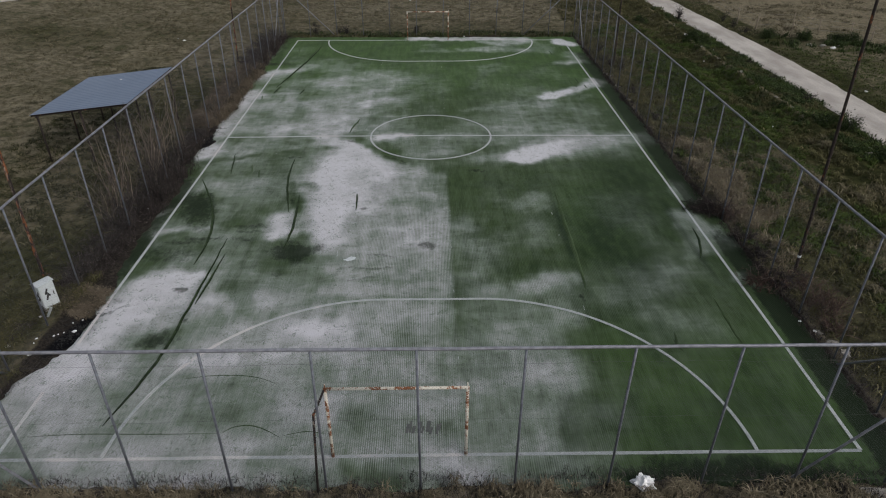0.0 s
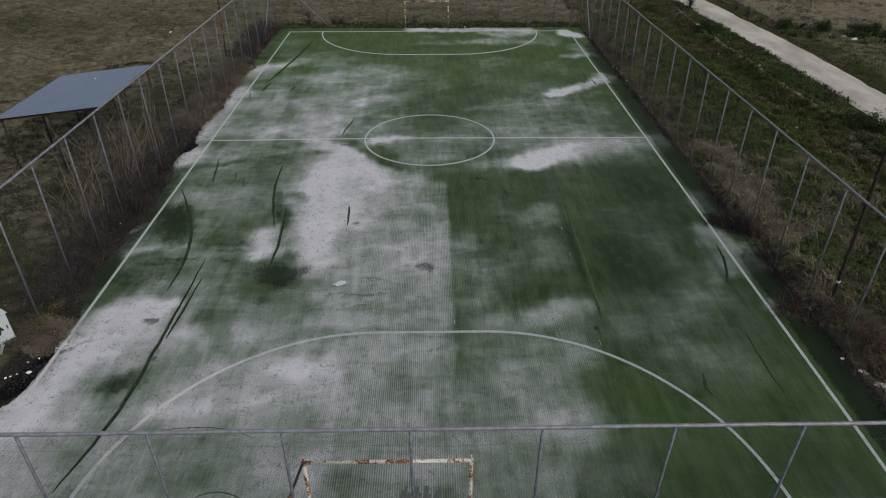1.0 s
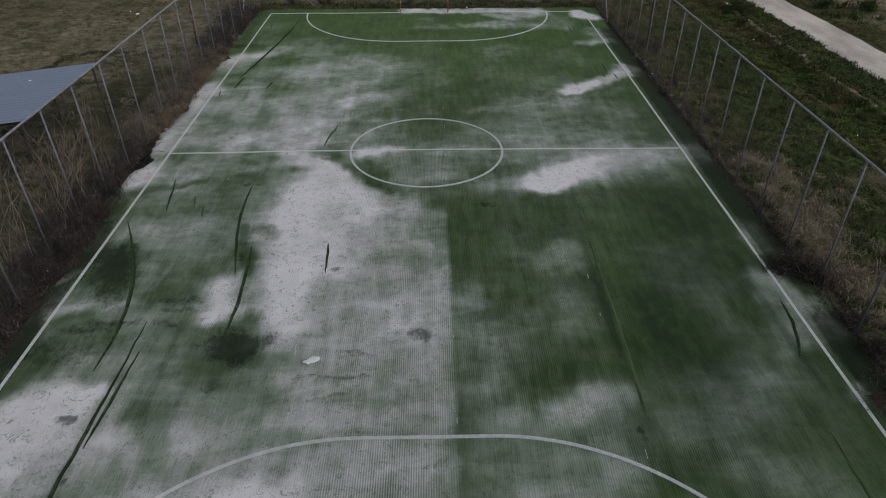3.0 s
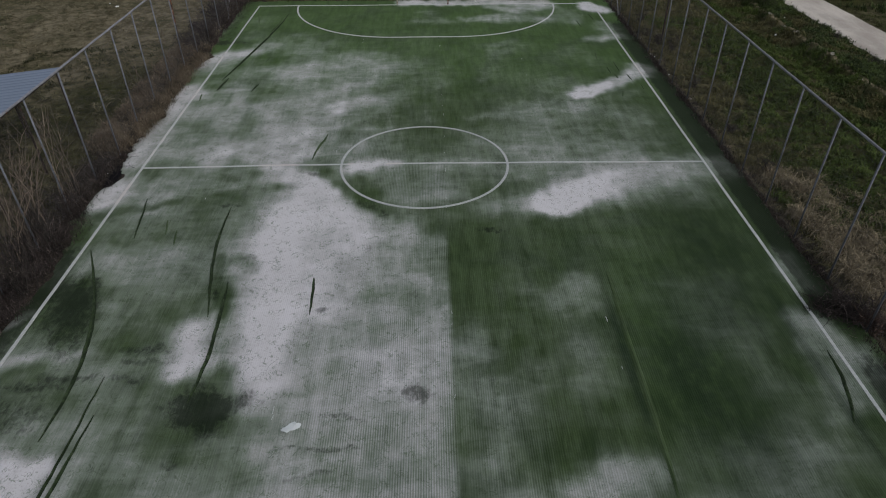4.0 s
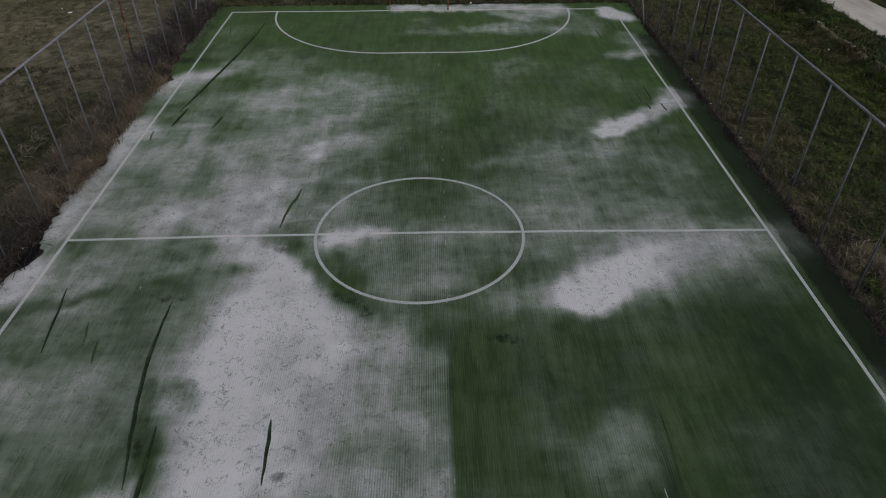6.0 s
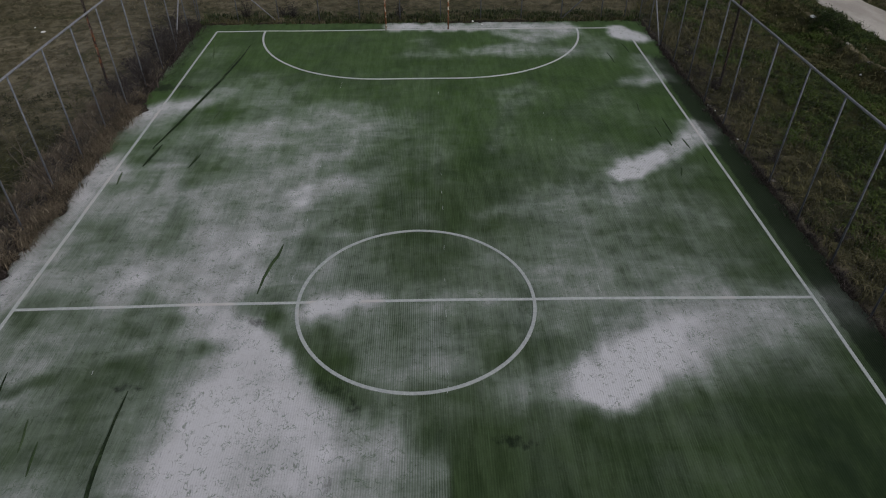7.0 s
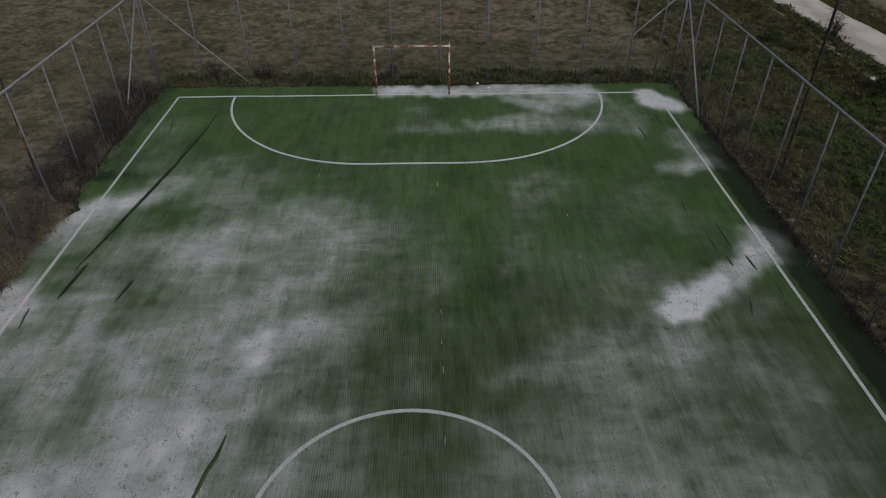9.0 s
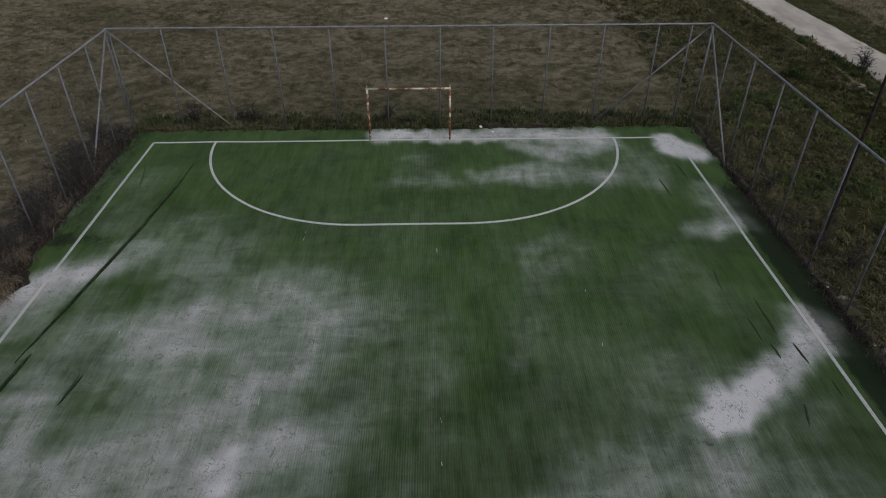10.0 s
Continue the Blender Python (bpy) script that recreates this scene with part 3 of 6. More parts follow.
lay(0.12, 0.90, 0.40, (-10.42, 8.61, 0.51), (-9.17, 8.67, 0.45), (-9.02, 9.67, 0.36))
lay(0.08, 0.80, 0.50, (-10.02, 12.41, 0.59), (-10.53, 12.23, 0.39))
lay(0.86, 1.00, 0.40, (-10.69, 6.56, 0.79), (-10.59, 7.34, 0.49), (-10.55, 5.37, 0.74))
lay(0.86, 1.00, 0.40, (-10.32, 4.49, 0.86), (-10.70, 5.37, 0.60))
lay(0.86, 1.00, 0.40, (-10.51, 4.89, 0.53), (-10.32, 6.67, 0.55))
lay(0.86, 1.00, 0.40, (-10.90, 2.28, 0.66), (-10.57, 3.27, 0.64), (-10.69, 0.24, 0.62))
lay(0.86, 1.00, 0.40, (-10.56, -1.16, 0.51), (-10.63, -2.44, 0.49))
lay(0.60, 0.80, 0.60, (-9.55, 3.24, 0.68), (-9.74, 1.09, 0.85))
lay(0.57, 0.80, 0.60, (-9.57, 5.80, 0.61), (-9.53, 4.47, 0.57))
lay(0.73, 0.85, 0.60, (-6.21, 9.12, 0.70), (-5.23, 9.41, 0.71), (-5.84, 8.35, 0.51))
lay(0.63, 0.80, 0.60, (-4.62, 9.89, 0.72), (-2.38, 9.18, 0.88), (-3.27, 10.54, 0.56))
lay(0.59, 0.80, 0.60, (-3.13, 7.15, 0.81), (-2.24, 5.16, 0.74))
lay(0.20, 0.80, 0.60, (-7.52, 7.81, 0.83), (-6.45, 6.97, 0.64), (-6.69, 6.21, 0.47))
lay(0.75, 0.85, 0.60, (-5.50, 5.24, 0.89), (-4.75, 5.80, 0.76), (-3.64, 4.76, 0.58))
lay(0.67, 0.80, 0.60, (-8.26, 4.14, 0.70), (-7.60, 4.22, 0.42))
lay(0.24, 0.80, 0.60, (-7.19, 4.63, 0.43), (-7.08, 3.24, 0.48), (-7.12, 2.04, 0.45))
lay(0.24, 0.70, 0.60, (-9.05, 3.48, 0.68), (-8.96, 2.75, 0.65))
lay(0.85, 0.95, 0.60, (-5.88, 3.21, 0.59), (-5.46, 2.33, 0.72), (-5.46, 1.52, 0.49))
lay(0.67, 0.80, 0.60, (-4.84, 2.83, 0.66), (-4.50, 3.56, 0.55))
lay(0.69, 0.80, 0.60, (-5.40, 0.65, 0.70), (-4.54, 0.49, 0.46))
lay(0.61, 0.80, 0.60, (-7.15, 0.97, 0.83), (-8.03, 0.85, 0.59))
lay(0.28, 0.70, 0.60, (-2.74, 2.78, 0.47), (-3.20, 1.78, 0.37), (-3.31, 0.60, 0.30))
lay(0.14, 0.90, 0.40, (-2.34, 3.70, 0.19), (-1.75, 3.30, 0.30), (-2.66, 3.14, 0.27))
lay(0.10, 0.90, 0.50, (-3.45, 0.23, 0.41), (-3.88, 0.14, 0.34))
lay(0.47, 0.70, 0.60, (-3.88, 7.72, 0.50), (-3.90, 6.14, 0.46))
lay(0.10, 0.80, 0.60, (-0.37, 2.55, 0.78), (0.66, 1.86, 0.63))
lay(0.90, 1.00, 0.50, (-5.42, -0.24, 0.44), (-4.73, -0.34, 0.33))
lay(0.22, 0.80, 0.60, (-6.84, -0.23, 0.55), (-5.86, -0.50, 0.33))
lay(0.66, 0.85, 0.60, (-6.63, 8.14, 0.67), (-6.01, 9.11, 0.71), (-5.71, 9.52, 0.58))
lay(0.56, 0.80, 0.60, (-5.05, 9.73, 0.73), (-3.97, 10.15, 0.75))
lay(0.50, 0.80, 0.60, (-2.61, 11.08, 0.62), (-1.88, 10.10, 0.75), (-2.36, 9.23, 0.57))
lay(0.54, 0.80, 0.60, (-3.34, 8.45, 0.69), (-2.84, 7.16, 0.77))
lay(0.64, 0.85, 0.60, (-4.25, 6.70, 0.62), (-4.39, 5.51, 0.81), (-5.75, 4.87, 1.00))
lay(0.62, 0.80, 0.60, (-5.76, 6.12, 0.72), (-6.65, 4.89, 0.67))
lay(0.26, 0.80, 0.50, (-8.12, 8.18, 0.40), (-7.57, 9.14, 0.51))
lay(0.22, 0.80, 0.50, (-6.69, 7.25, 0.33), (-7.05, 6.61, 0.37), (-7.43, 5.86, 0.36))
lay(0.54, 0.80, 0.60, (-8.48, 7.29, 0.51), (-8.41, 6.18, 0.48))
lay(0.18, 0.80, 0.60, (-1.00, 6.63, 0.75), (-0.45, 8.00, 0.81), (-0.19, 4.88, 0.79))
lay(0.10, 0.90, 0.50, (1.84, 7.95, 0.67), (2.17, 5.94, 0.84), (1.59, 4.58, 0.55))
lay(0.30, 0.70, 0.60, (3.79, 12.12, 0.49), (2.64, 7.93, 0.27))
lay(0.44, 0.80, 0.60, (4.04, 4.65, 0.67), (5.12, 5.29, 0.46), (5.97, 4.74, 0.56))
lay(0.26, 0.70, 0.60, (6.15, 7.48, 0.53), (7.07, 7.83, 0.54))
lay(0.50, 0.80, 0.60, (6.09, 5.41, 0.47), (6.47, 4.86, 0.45))
lay(0.66, 0.80, 0.50, (10.25, 9.37, 0.35), (10.27, 8.53, 0.36))
lay(0.98, 1.00, 0.35, (6.63, 5.93, 0.30), (7.07, 6.20, 0.40), (7.59, 6.54, 0.30))
lay(0.60, 0.80, 0.50, (8.03, 6.92, 0.51), (8.86, 7.60, 0.35))
lay(0.86, 0.90, 0.50, (-10.49, 10.19, 0.75), (-9.80, 11.25, 0.72), (-9.11, 11.80, 0.48))
lay(0.60, 0.80, 0.60, (-8.49, 12.28, 0.59), (-7.81, 13.12, 0.51))
lay(0.46, 0.70, 0.70, (-6.44, 11.95, 0.81), (-4.64, 11.13, 0.78))
lay(0.30, 0.70, 0.60, (-6.89, 14.03, 0.71), (-4.85, 12.76, 0.67))
lay(0.62, 0.90, 0.40, (-0.94, -4.53, 0.81), (-0.12, -5.32, 0.87), (-0.08, -8.72, 0.80), (-0.17, -11.23, 0.81), side="l")
lay(0.45, 0.70, 0.50, (-1.53, -7.34, 0.57), (-0.66, -7.56, 0.57))
lay(0.60, 0.90, 0.50, (10.62, -9.70, 0.43), (10.77, -10.82, 0.33))
lay(0.46, 0.90, 0.50, (10.40, -12.96, 0.26), (10.74, -13.47, 0.26))
lay(0.50, 0.80, 0.60, (10.39, -5.74, 0.27), (10.40, -7.16, 0.29))
lay(0.34, 0.80, 0.50, (-11.35, 13.62, 0.39), (-11.24, 16.49, 0.38), (-11.08, 18.61, 0.35))
lay(0.40, 0.80, 0.60, (1.40, -9.54, 0.71), (1.65, -10.62, 0.78))
lay(0.38, 0.85, 0.60, (3.48, -7.86, 0.52), (4.19, -7.25, 0.57), (4.39, -7.88, 0.47))
lay(0.28, 0.80, 0.70, (3.88, -10.15, 0.69), (4.14, -10.92, 0.60), (3.64, -9.00, 0.49))
lay(0.30, 0.70, 0.60, (6.86, -6.34, 0.78), (8.07, -6.86, 0.76))
lay(0.06, 0.90, 0.60, (5.64, -8.08, 0.46), (5.92, -9.20, 0.73), (6.33, -10.06, 0.92), (6.50, -11.09, 0.97))
lay(0.04, 0.90, 0.40, (9.07, -7.98, 0.26), (9.06, -9.27, 0.27), (8.95, -10.39, 0.23))
lay(0.30, 0.70, 0.50, (8.04, -9.10, 0.37), (8.14, -10.63, 0.40))
lay(0.46, 0.80, 0.50, (9.75, -9.13, 0.37), (9.59, -9.86, 0.42))
lay(1.00, 1.00, 0.40, (3.84, -2.97, 0.30), (4.34, -2.95, 0.39), (5.16, -2.58, 0.33))
lay(0.62, 0.90, 0.40, (-10.72, -8.34, 0.18), (-10.48, -8.05, 0.22), (-10.30, -7.92, 0.15))
lay(0.85, 0.28, 0.80, (-7.43, 0.93, 1.53), (-4.41, 1.05, 1.55), (-2.62, 2.30, 1.19))
lay(0.78, 0.70, 0.60, (4.72, -2.32, 0.71), (6.29, -1.52, 0.87), (8.56, -0.92, 0.77), (10.54, -0.62, 0.65))
lay(1.00, 1.00, 0.40, (3.99, -2.65, 0.51), (4.62, -2.24, 0.59), (5.75, -1.67, 0.61))
lay(0.12, 0.95, 0.40, (-10.47, -12.34, 0.55), (-9.94, -12.02, 0.56), (-10.84, -13.22, 0.65))
lay(0.74, 0.75, 0.60, (-3.75, -18.10, 0.74), (-2.86, -19.12, 0.56))
lay(0.15, 0.80, 0.50, (-1.98, -20.73, 0.34), (-0.95, -20.81, 0.46))
lay(0.70, 0.80, 0.50, (0.21, -20.80, 0.33), (1.11, -20.78, 0.36))
lay(0.20, 0.80, 0.50, (5.67, 6.29, 0.43), (6.05, 7.25, 0.38))
lay(0.30, 0.70, 0.50, (7.95, 5.54, 0.49), (9.09, 6.21, 0.40))
lay(0.97, 1.00, 0.40, (6.80, 6.12, 0.50), (7.29, 6.67, 0.44), (8.29, 7.13, 0.28))
lay(0.76, 0.80, 0.50, (9.11, 7.74, 0.39), (10.11, 8.59, 0.37))
lay(0.85, 0.35, 0.70, (-9.66, 8.03, 1.16), (-8.17, 9.38, 1.39), (-6.32, 8.39, 1.33))
lay(0.60, 0.50, 0.60, (-10.34, 9.43, 0.77), (-9.63, 10.99, 0.67))
lay(0.05, 0.75, 0.60, (7.97, -4.54, 1.11), (8.14, -6.00, 1.13), (6.29, -6.35, 0.89))
lay(0.12, 0.80, 0.40, (-10.37, -3.27, 0.18), (-9.31, -2.82, 0.20), (-8.08, -2.45, 0.23))
lay(0.72, 0.80, 0.50, (-10.68, -2.39, 0.18), (-10.01, -2.00, 0.23))
lay(0.55, 0.70, 0.50, (-8.85, -5.66, 0.20), (-7.65, -5.28, 0.25))
lay(0.20, 0.70, 0.50, (-9.32, -4.52, 0.17), (-8.05, -4.55, 0.17))
lay(0.22, 0.60, 0.50, (-7.69, -8.17, 0.22), (-6.67, -7.86, 0.26))
lay(0.75, 0.80, 0.50, (-10.18, -9.83, 0.21), (-9.47, -9.46, 0.23), (-8.46, -9.36, 0.16))
lay(0.30, 0.60, 0.50, (-9.59, -10.21, 0.14), (-8.47, -10.07, 0.14))
# damp marks: place, two half axes, strength
damp_shade(-4.83, -11.21, 0.68, -0.01, 0.02, 0.70, 0.70)
damp_shade(-5.08, -11.13, 0.93, -0.02, 0.02, 0.33, 0.50)
damp_shade(-0.16, -10.71, 0.41, 0.00, 0.00, 0.20, 0.40)
damp_shade(-2.11, -12.30, 1.02, -0.02, -0.01, 0.08, 0.60)
damp_shade(-2.19, -12.87, 0.85, -0.02, -0.01, 0.08, 0.50)
damp_shade(-6.77, -9.27, 0.84, -0.02, -0.06, 0.22, 0.60)
damp_shade(-6.73, -9.68, 0.98, -0.02, -0.04, 0.14, 0.50)
damp_shade(-8.26, -10.17, 0.96, -0.02, 0.05, 0.12, 0.60)
damp_shade(-8.96, -10.40, 0.95, -0.02, 0.04, 0.12, 0.60)
damp_shade(-6.78, -10.32, 0.48, -0.01, -0.06, 0.20, 0.50)
damp_shade(-3.97, -10.87, 0.31, -0.01, 0.03, 0.33, 0.60)
damp_shade(-5.15, -12.61, 0.20, -0.01, 0.06, 0.12, 0.50)
damp_shade(-8.13, -13.39, 0.21, 0.00, -0.05, 0.12, 0.90)
damp_shade(-7.41, -15.13, 0.15, 0.00, -0.04, 0.11, 0.60)
damp_shade(-9.11, -8.37, 0.70, -0.01, -0.42, 1.80, 0.50)
damp_shade(-9.23, -11.23, 1.37, -0.03, -0.15, 0.70, 0.50)
damp_shade(-7.90, -15.92, 0.60, -0.02, -0.03, 0.56, 0.50)
damp_shade(-0.11, -10.77, 0.38, -0.01, -0.00, 0.29, 0.60)
damp_shade(-9.02, -6.61, 0.12, -0.01, -0.09, 0.22, 0.60)
damp_shade(-5.52, -7.33, 0.14, 0.00, -0.09, 0.33, 0.70)
damp_shade(-5.21, -5.67, 0.28, 0.00, -0.07, 0.29, 0.40)
damp_shade(-2.67, -7.83, 0.19, -0.01, -0.01, 0.12, 0.70)
damp_shade(-1.76, -11.45, 0.68, -0.02, -0.02, 0.11, 0.50)
damp_shade(-9.48, -7.34, 0.71, -0.02, -0.36, 1.23, 0.70)
damp_shade(-4.98, -10.98, 0.59, -0.01, -0.14, 0.84, 0.60)
damp_shade(-2.86, -8.82, 0.26, -0.01, -0.07, 0.45, 0.30)
damp_shade(-0.17, -7.34, 0.12, -0.01, -0.01, 0.29, 0.40)
damp_shade(1.65, -10.39, 0.37, -0.01, 0.03, 0.30, 0.30)
damp_shade(-1.90, -2.74, 0.52, -0.01, -0.20, 0.31, 0.50)
damp_shade(2.05, -4.26, 0.62, -0.02, 0.01, 0.10, 0.60)
damp_shade(-2.44, 3.48, 0.25, -0.01, -0.02, 0.19, 0.50)
damp_shade(-3.86, -0.69, 0.32, -0.01, -0.06, 0.32, 0.60)
damp_shade(0.55, -3.98, 0.18, -0.01, 0.00, 0.09, 0.40)
damp_shade(-6.38, -2.68, 0.41, -0.01, -0.05, 0.15, 0.70)
damp_shade(-1.71, -5.23, 0.14, -0.01, -0.02, 0.17, 0.40)
damp_shade(-1.27, -3.35, 0.26, 0.00, -0.04, 0.44, 0.50)
damp_shade(6.23, 5.45, 0.17, 0.00, 0.02, 0.08, 0.60)
damp_shade(5.57, 9.16, 0.20, 0.00, 0.09, 0.34, 0.30)
damp_shade(-9.97, 13.26, 1.21, -0.03, 0.19, 0.36, 0.50)
damp_shade(7.01, -20.94, 3.34, -0.05, 0.17, 0.41, 0.85)
damp_shade(4.80, -14.01, 0.09, 0.00, 0.08, 0.37, 0.60)
damp_shade(-8.18, -13.41, 0.18, 0.00, -0.05, 0.17, 0.80)
damp_shade(-8.11, -16.07, 0.49, 0.00, 0.03, 0.36, 0.50)
damp_shade(-10.35, -14.95, 0.60, 0.38, -0.06, 0.10, 0.90)
damp_shade(-10.6, -15.55, 0.55, 0.33, -0.12, 0.22, 0.97)
damp_shade(-9.6, -14.4, 0.55, 0.24, -0.03, 0.09, 0.42)
damp_shade(-9.9, -14.0, 0.5, 0.15, -0.05, 0.22, 0.30)


def blots(x, y, rows, soft):
    clear = np.ones_like(x)
    for cx, cy, ax, ay, bx, by, much in rows:
        det = ax * by - ay * bx
        p, q = ((x - cx) * by - (y - cy) * bx) / det, ((y - cy) * ax - (x - cx) * ay) / det
        clear *= 1 - much * np.exp(-np.power(p * p + q * q, soft) * 0.9)
    return 1 - clear


def spine_off(x, y, spine):
    """How far from a spine of places with half widths, as a share of the half width there."""
    best = np.full(x.shape, 9.0)
    for (ax, ay, aw), (bx, by, bw) in zip(spine, spine[1:]):
        dx, dy = bx - ax, by - ay
        s = np.clip(((x - ax) * dx + (y - ay) * dy) / (dx * dx + dy * dy + 1e-9), 0, 1)
        best = np.minimum(best, np.hypot(x - ax - s * dx, y - ay - s * dy) / (aw + s * (bw - aw)))
    return best


def lay_sand(x, y):
    """How much of the turf the sand covers, 0 to 1."""
    wx = x + (fbm(x, y, 1.1, 1, 5) - 0.5) * 0.55
    wy = y + (fbm(x, y, 1.1, 3, 5) - 0.5) * 0.55
    wy = wy + 0.6 * (fbm(x * 2.6, y * 0.25, 1.0, 12, 4) - 0.5)
    left_half = ramp(-x, -0.79, -0.65)
    cover = np.full(x.shape, 0.03)
    for level, much, soft, spine, side in LAID:
        reach = max(p[2] for p in spine) * (1.6 + soft) + 1.2
        near = (x > min(p[0] for p in spine) - reach) & (x < max(p[0] for p in spine) + reach) & (y > min(p[1] for p in spine) - reach) & (y < max(p[1] for p in spine) + reach)
        if not near.any():
            continue
        mask = much * np.exp(-0.7 * spine_off(wx[near], wy[near], spine) ** (1.35 / soft))
        if side:
            mask = mask * (left_half[near] if side == "l" else 1 - left_half[near])
        cover[near] += (level - cover[near]) * mask
    cover = np.interp(cover, (0.0, 0.1, 0.2, 0.35, 0.5, 0.65, 0.8, 0.9, 1.0), (0.0, 0.03, 0.11, 0.29, 0.48, 0.66, 0.82, 0.92, 1.0))
    half = 4 * cover * (1 - cover)
    combed = fbm(x * 3.4, y * 0.35, 1.0, 29, 4) - 0.5
    flecks = fbm(x, y, 0.5, 14, 4) - 0.5
    smudges = fbm(x, y * 0.8, 0.9, 33, 3) - 0.5
    clouds = fbm(0.42 * (0.96 * x + 0.28 * y), 0.96 * y - 0.28 * x, 1.0, 27, 5) - 0.5
    return np.clip(cover + half * (0.26 * combed + 0.36 * flecks + 0.60 * clouds + 0.35 * smudges), 0, 1)


GRID = 0.06
SAND_X, SAND_Y = np.arange(-12, 12.01, GRID), np.arange(-22.5, 22.01, GRID)
SAND_MAP = lay_sand(*np.meshgrid(SAND_X, SAND_Y, indexing="ij"))


def sand_at(x, y):
    """The cover at any place, between the knots of the map."""
    u = np.clip((np.asarray(x, float) - SAND_X[0]) / GRID, 0, len(SAND_X) - 1.001)
    v = np.clip((np.asarray(y, float) - SAND_Y[0]) / GRID, 0, len(SAND_Y) - 1.001)
    i, j = u.astype(int), v.astype(int)
    u, v = u - i, v - j
    m = SAND_MAP
    return (m[i, j] * (1 - u) + m[i + 1, j] * u) * (1 - v) + (m[i, j + 1] * (1 - u) + m[i + 1, j + 1] * u) * v


def damp_shade_at(x, y):
    x, y = np.asarray(x, float), np.asarray(y, float)
    # side margins darkened; the right one paints in the shade along the fence
    margin = 1.15 * ramp(x, 10.2, 10.5) * ramp(-y, -17.0, -15.0) * (1 - 0.9 * np.exp(-(((y + 9.3) / 1.0) ** 2))) * (1 - 0.6 * np.exp(-(((y + 13.4) / 0.6) ** 2))) + 0.8 * ramp(-x, 9.9, 10.4) * ramp(-y, 4.2, 5.5) * ramp(y, -13.5, -12.5) + 0.42 * ramp(-x, 10.2, 10.6) * ramp(y, 12.2, 13.5)
    return blots(x + (fbm(x, y, 0.5, 21) - 0.5) * 0.5, y + (fbm(x, y, 0.5, 23) - 0.5) * 0.5, DAMP, 1.6) + margin


def fresh_at(x, y):
    """Where the fibres are still bright: the far end and one stretch by the side."""
    return np.clip(0.9 * ramp(y, 3, 11) + 0.6 * np.exp(-((x - 6.3) / 1.6) ** 2 - ((y + 9.0) / 3.6) ** 2) + 0.5 * ramp(-y, 14, 17) * ramp(x, 3, 6), 0, 1)


def matted_shade_at(x, y):
    """Broad stretches of flattened, dark fibres, and narrow dark bands; the one at x 4.93 paints a fold's shaded side.
    """
    spots = ((8.5, -4.8, 1.3, 2.4, 0.8), (8.2, -8.4, 1.3, 2.2, 0.7), (6.2, -10.2, 1.1, 2.4, 0.9), (7.3, -12.6, 1.2, 1.8, 0.7), (4.93, -9.8, 0.16, 3.0, 1.0), (9.42, -9.6, 0.16, 2.2, 0.9), (9.45, -12.0, 0.15, 1.2, 0.7))
    return np.clip(sum(p * np.exp(-((x - a) / w) ** 2 - ((y - b) / h) ** 2) for a, b, w, h, p in spots), 0, 1)


def turf_z(x, y):
    """The turf's slight waves, and the thickness of the sand on it."""
    return (fbm(x, y, 2.5, 31, 3) - 0.5) * 0.03 + 0.012 * sand_at(x, y)


# ---- ground, road ----
def road_mid(y):
    return 23.4 + 0.12 * np.sin(np.asarray(y) * 0.2) - 1.5 * ramp(np.asarray(y, float), 14, 44)


def ridge_mid(y):
    """The old stony ridge between verge and track."""
    return 19.65 + 0.12 * np.sin(np.asarray(y) * 0.5) + 0.5 * ramp(np.asarray(y, float), 15, 26)


def beyond_turf(x, y):
    """How far a place lies outside the ragged edge of the turf."""
    jag = (fbm(x, y, 0.9, 41, 5) - 0.5) * 0.9 + (fbm(x, y, 0.25, 43, 2) - 0.5) * 0.5
    left = 10.95 - 0.45 * ramp(-y, 3.5, 5) * ramp(y, -14, -12.5) - 0.78 * ramp(-y, 12.4, 13.6) * ramp(y, -18.0, -16.0)
    left = left - 0.4 * np.exp(-((y + 0.8) / 0.7) ** 2) - 0.45 * np.exp(-((y - 11.2) / 0.5) ** 2) - 0.3 * np.exp(-((y - 4.2) / 0.4) ** 2)
    return np.maximum.reduce([-x - left, x - 11.02, y - 20.85, -y - 21.1]) + jag * 0.45


def ground_z(x, y):
    x, y = np.asarray(x, float), np.asarray(y, float)
    out = beyond_turf(x, y)
    edge = ramp(out, -0.15, 0.25)
    lumps = (fbm(x, y, 0.8, 51) - 0.5) * 0.26 + (fbm(x, y, 0.22, 53, 2) - 0.5) * 0.12 * ramp(-out, -1.2, -0.3) + (fbm(x, y, 9, 55, 3) - 0.5) * 0.35 * ramp(out, 1, 6)
    bank = 0.26 * np.exp(-((x - ridge_mid(y)) / 0.38) ** 2) * ramp(y, -1, 2) - 0.20 * np.exp(-((x - 18.4) / 0.7) ** 2) + (fbm(x, y, 0.75, 57, 3) - 0.5) * 0.30 * ramp(out, 0.4, 1.2) * ramp(x, 10.5, 11.5)
    flat = ramp(np.abs(x - road_mid(y)), 1.9, 3.2)
    return -0.09 + edge * (0.10 + (lumps + bank) * flat)


def lines_of(*spans):
    return np.unique(np.concatenate([np.round(np.arange(a, b, s), 4) for a, b, s in spans]))


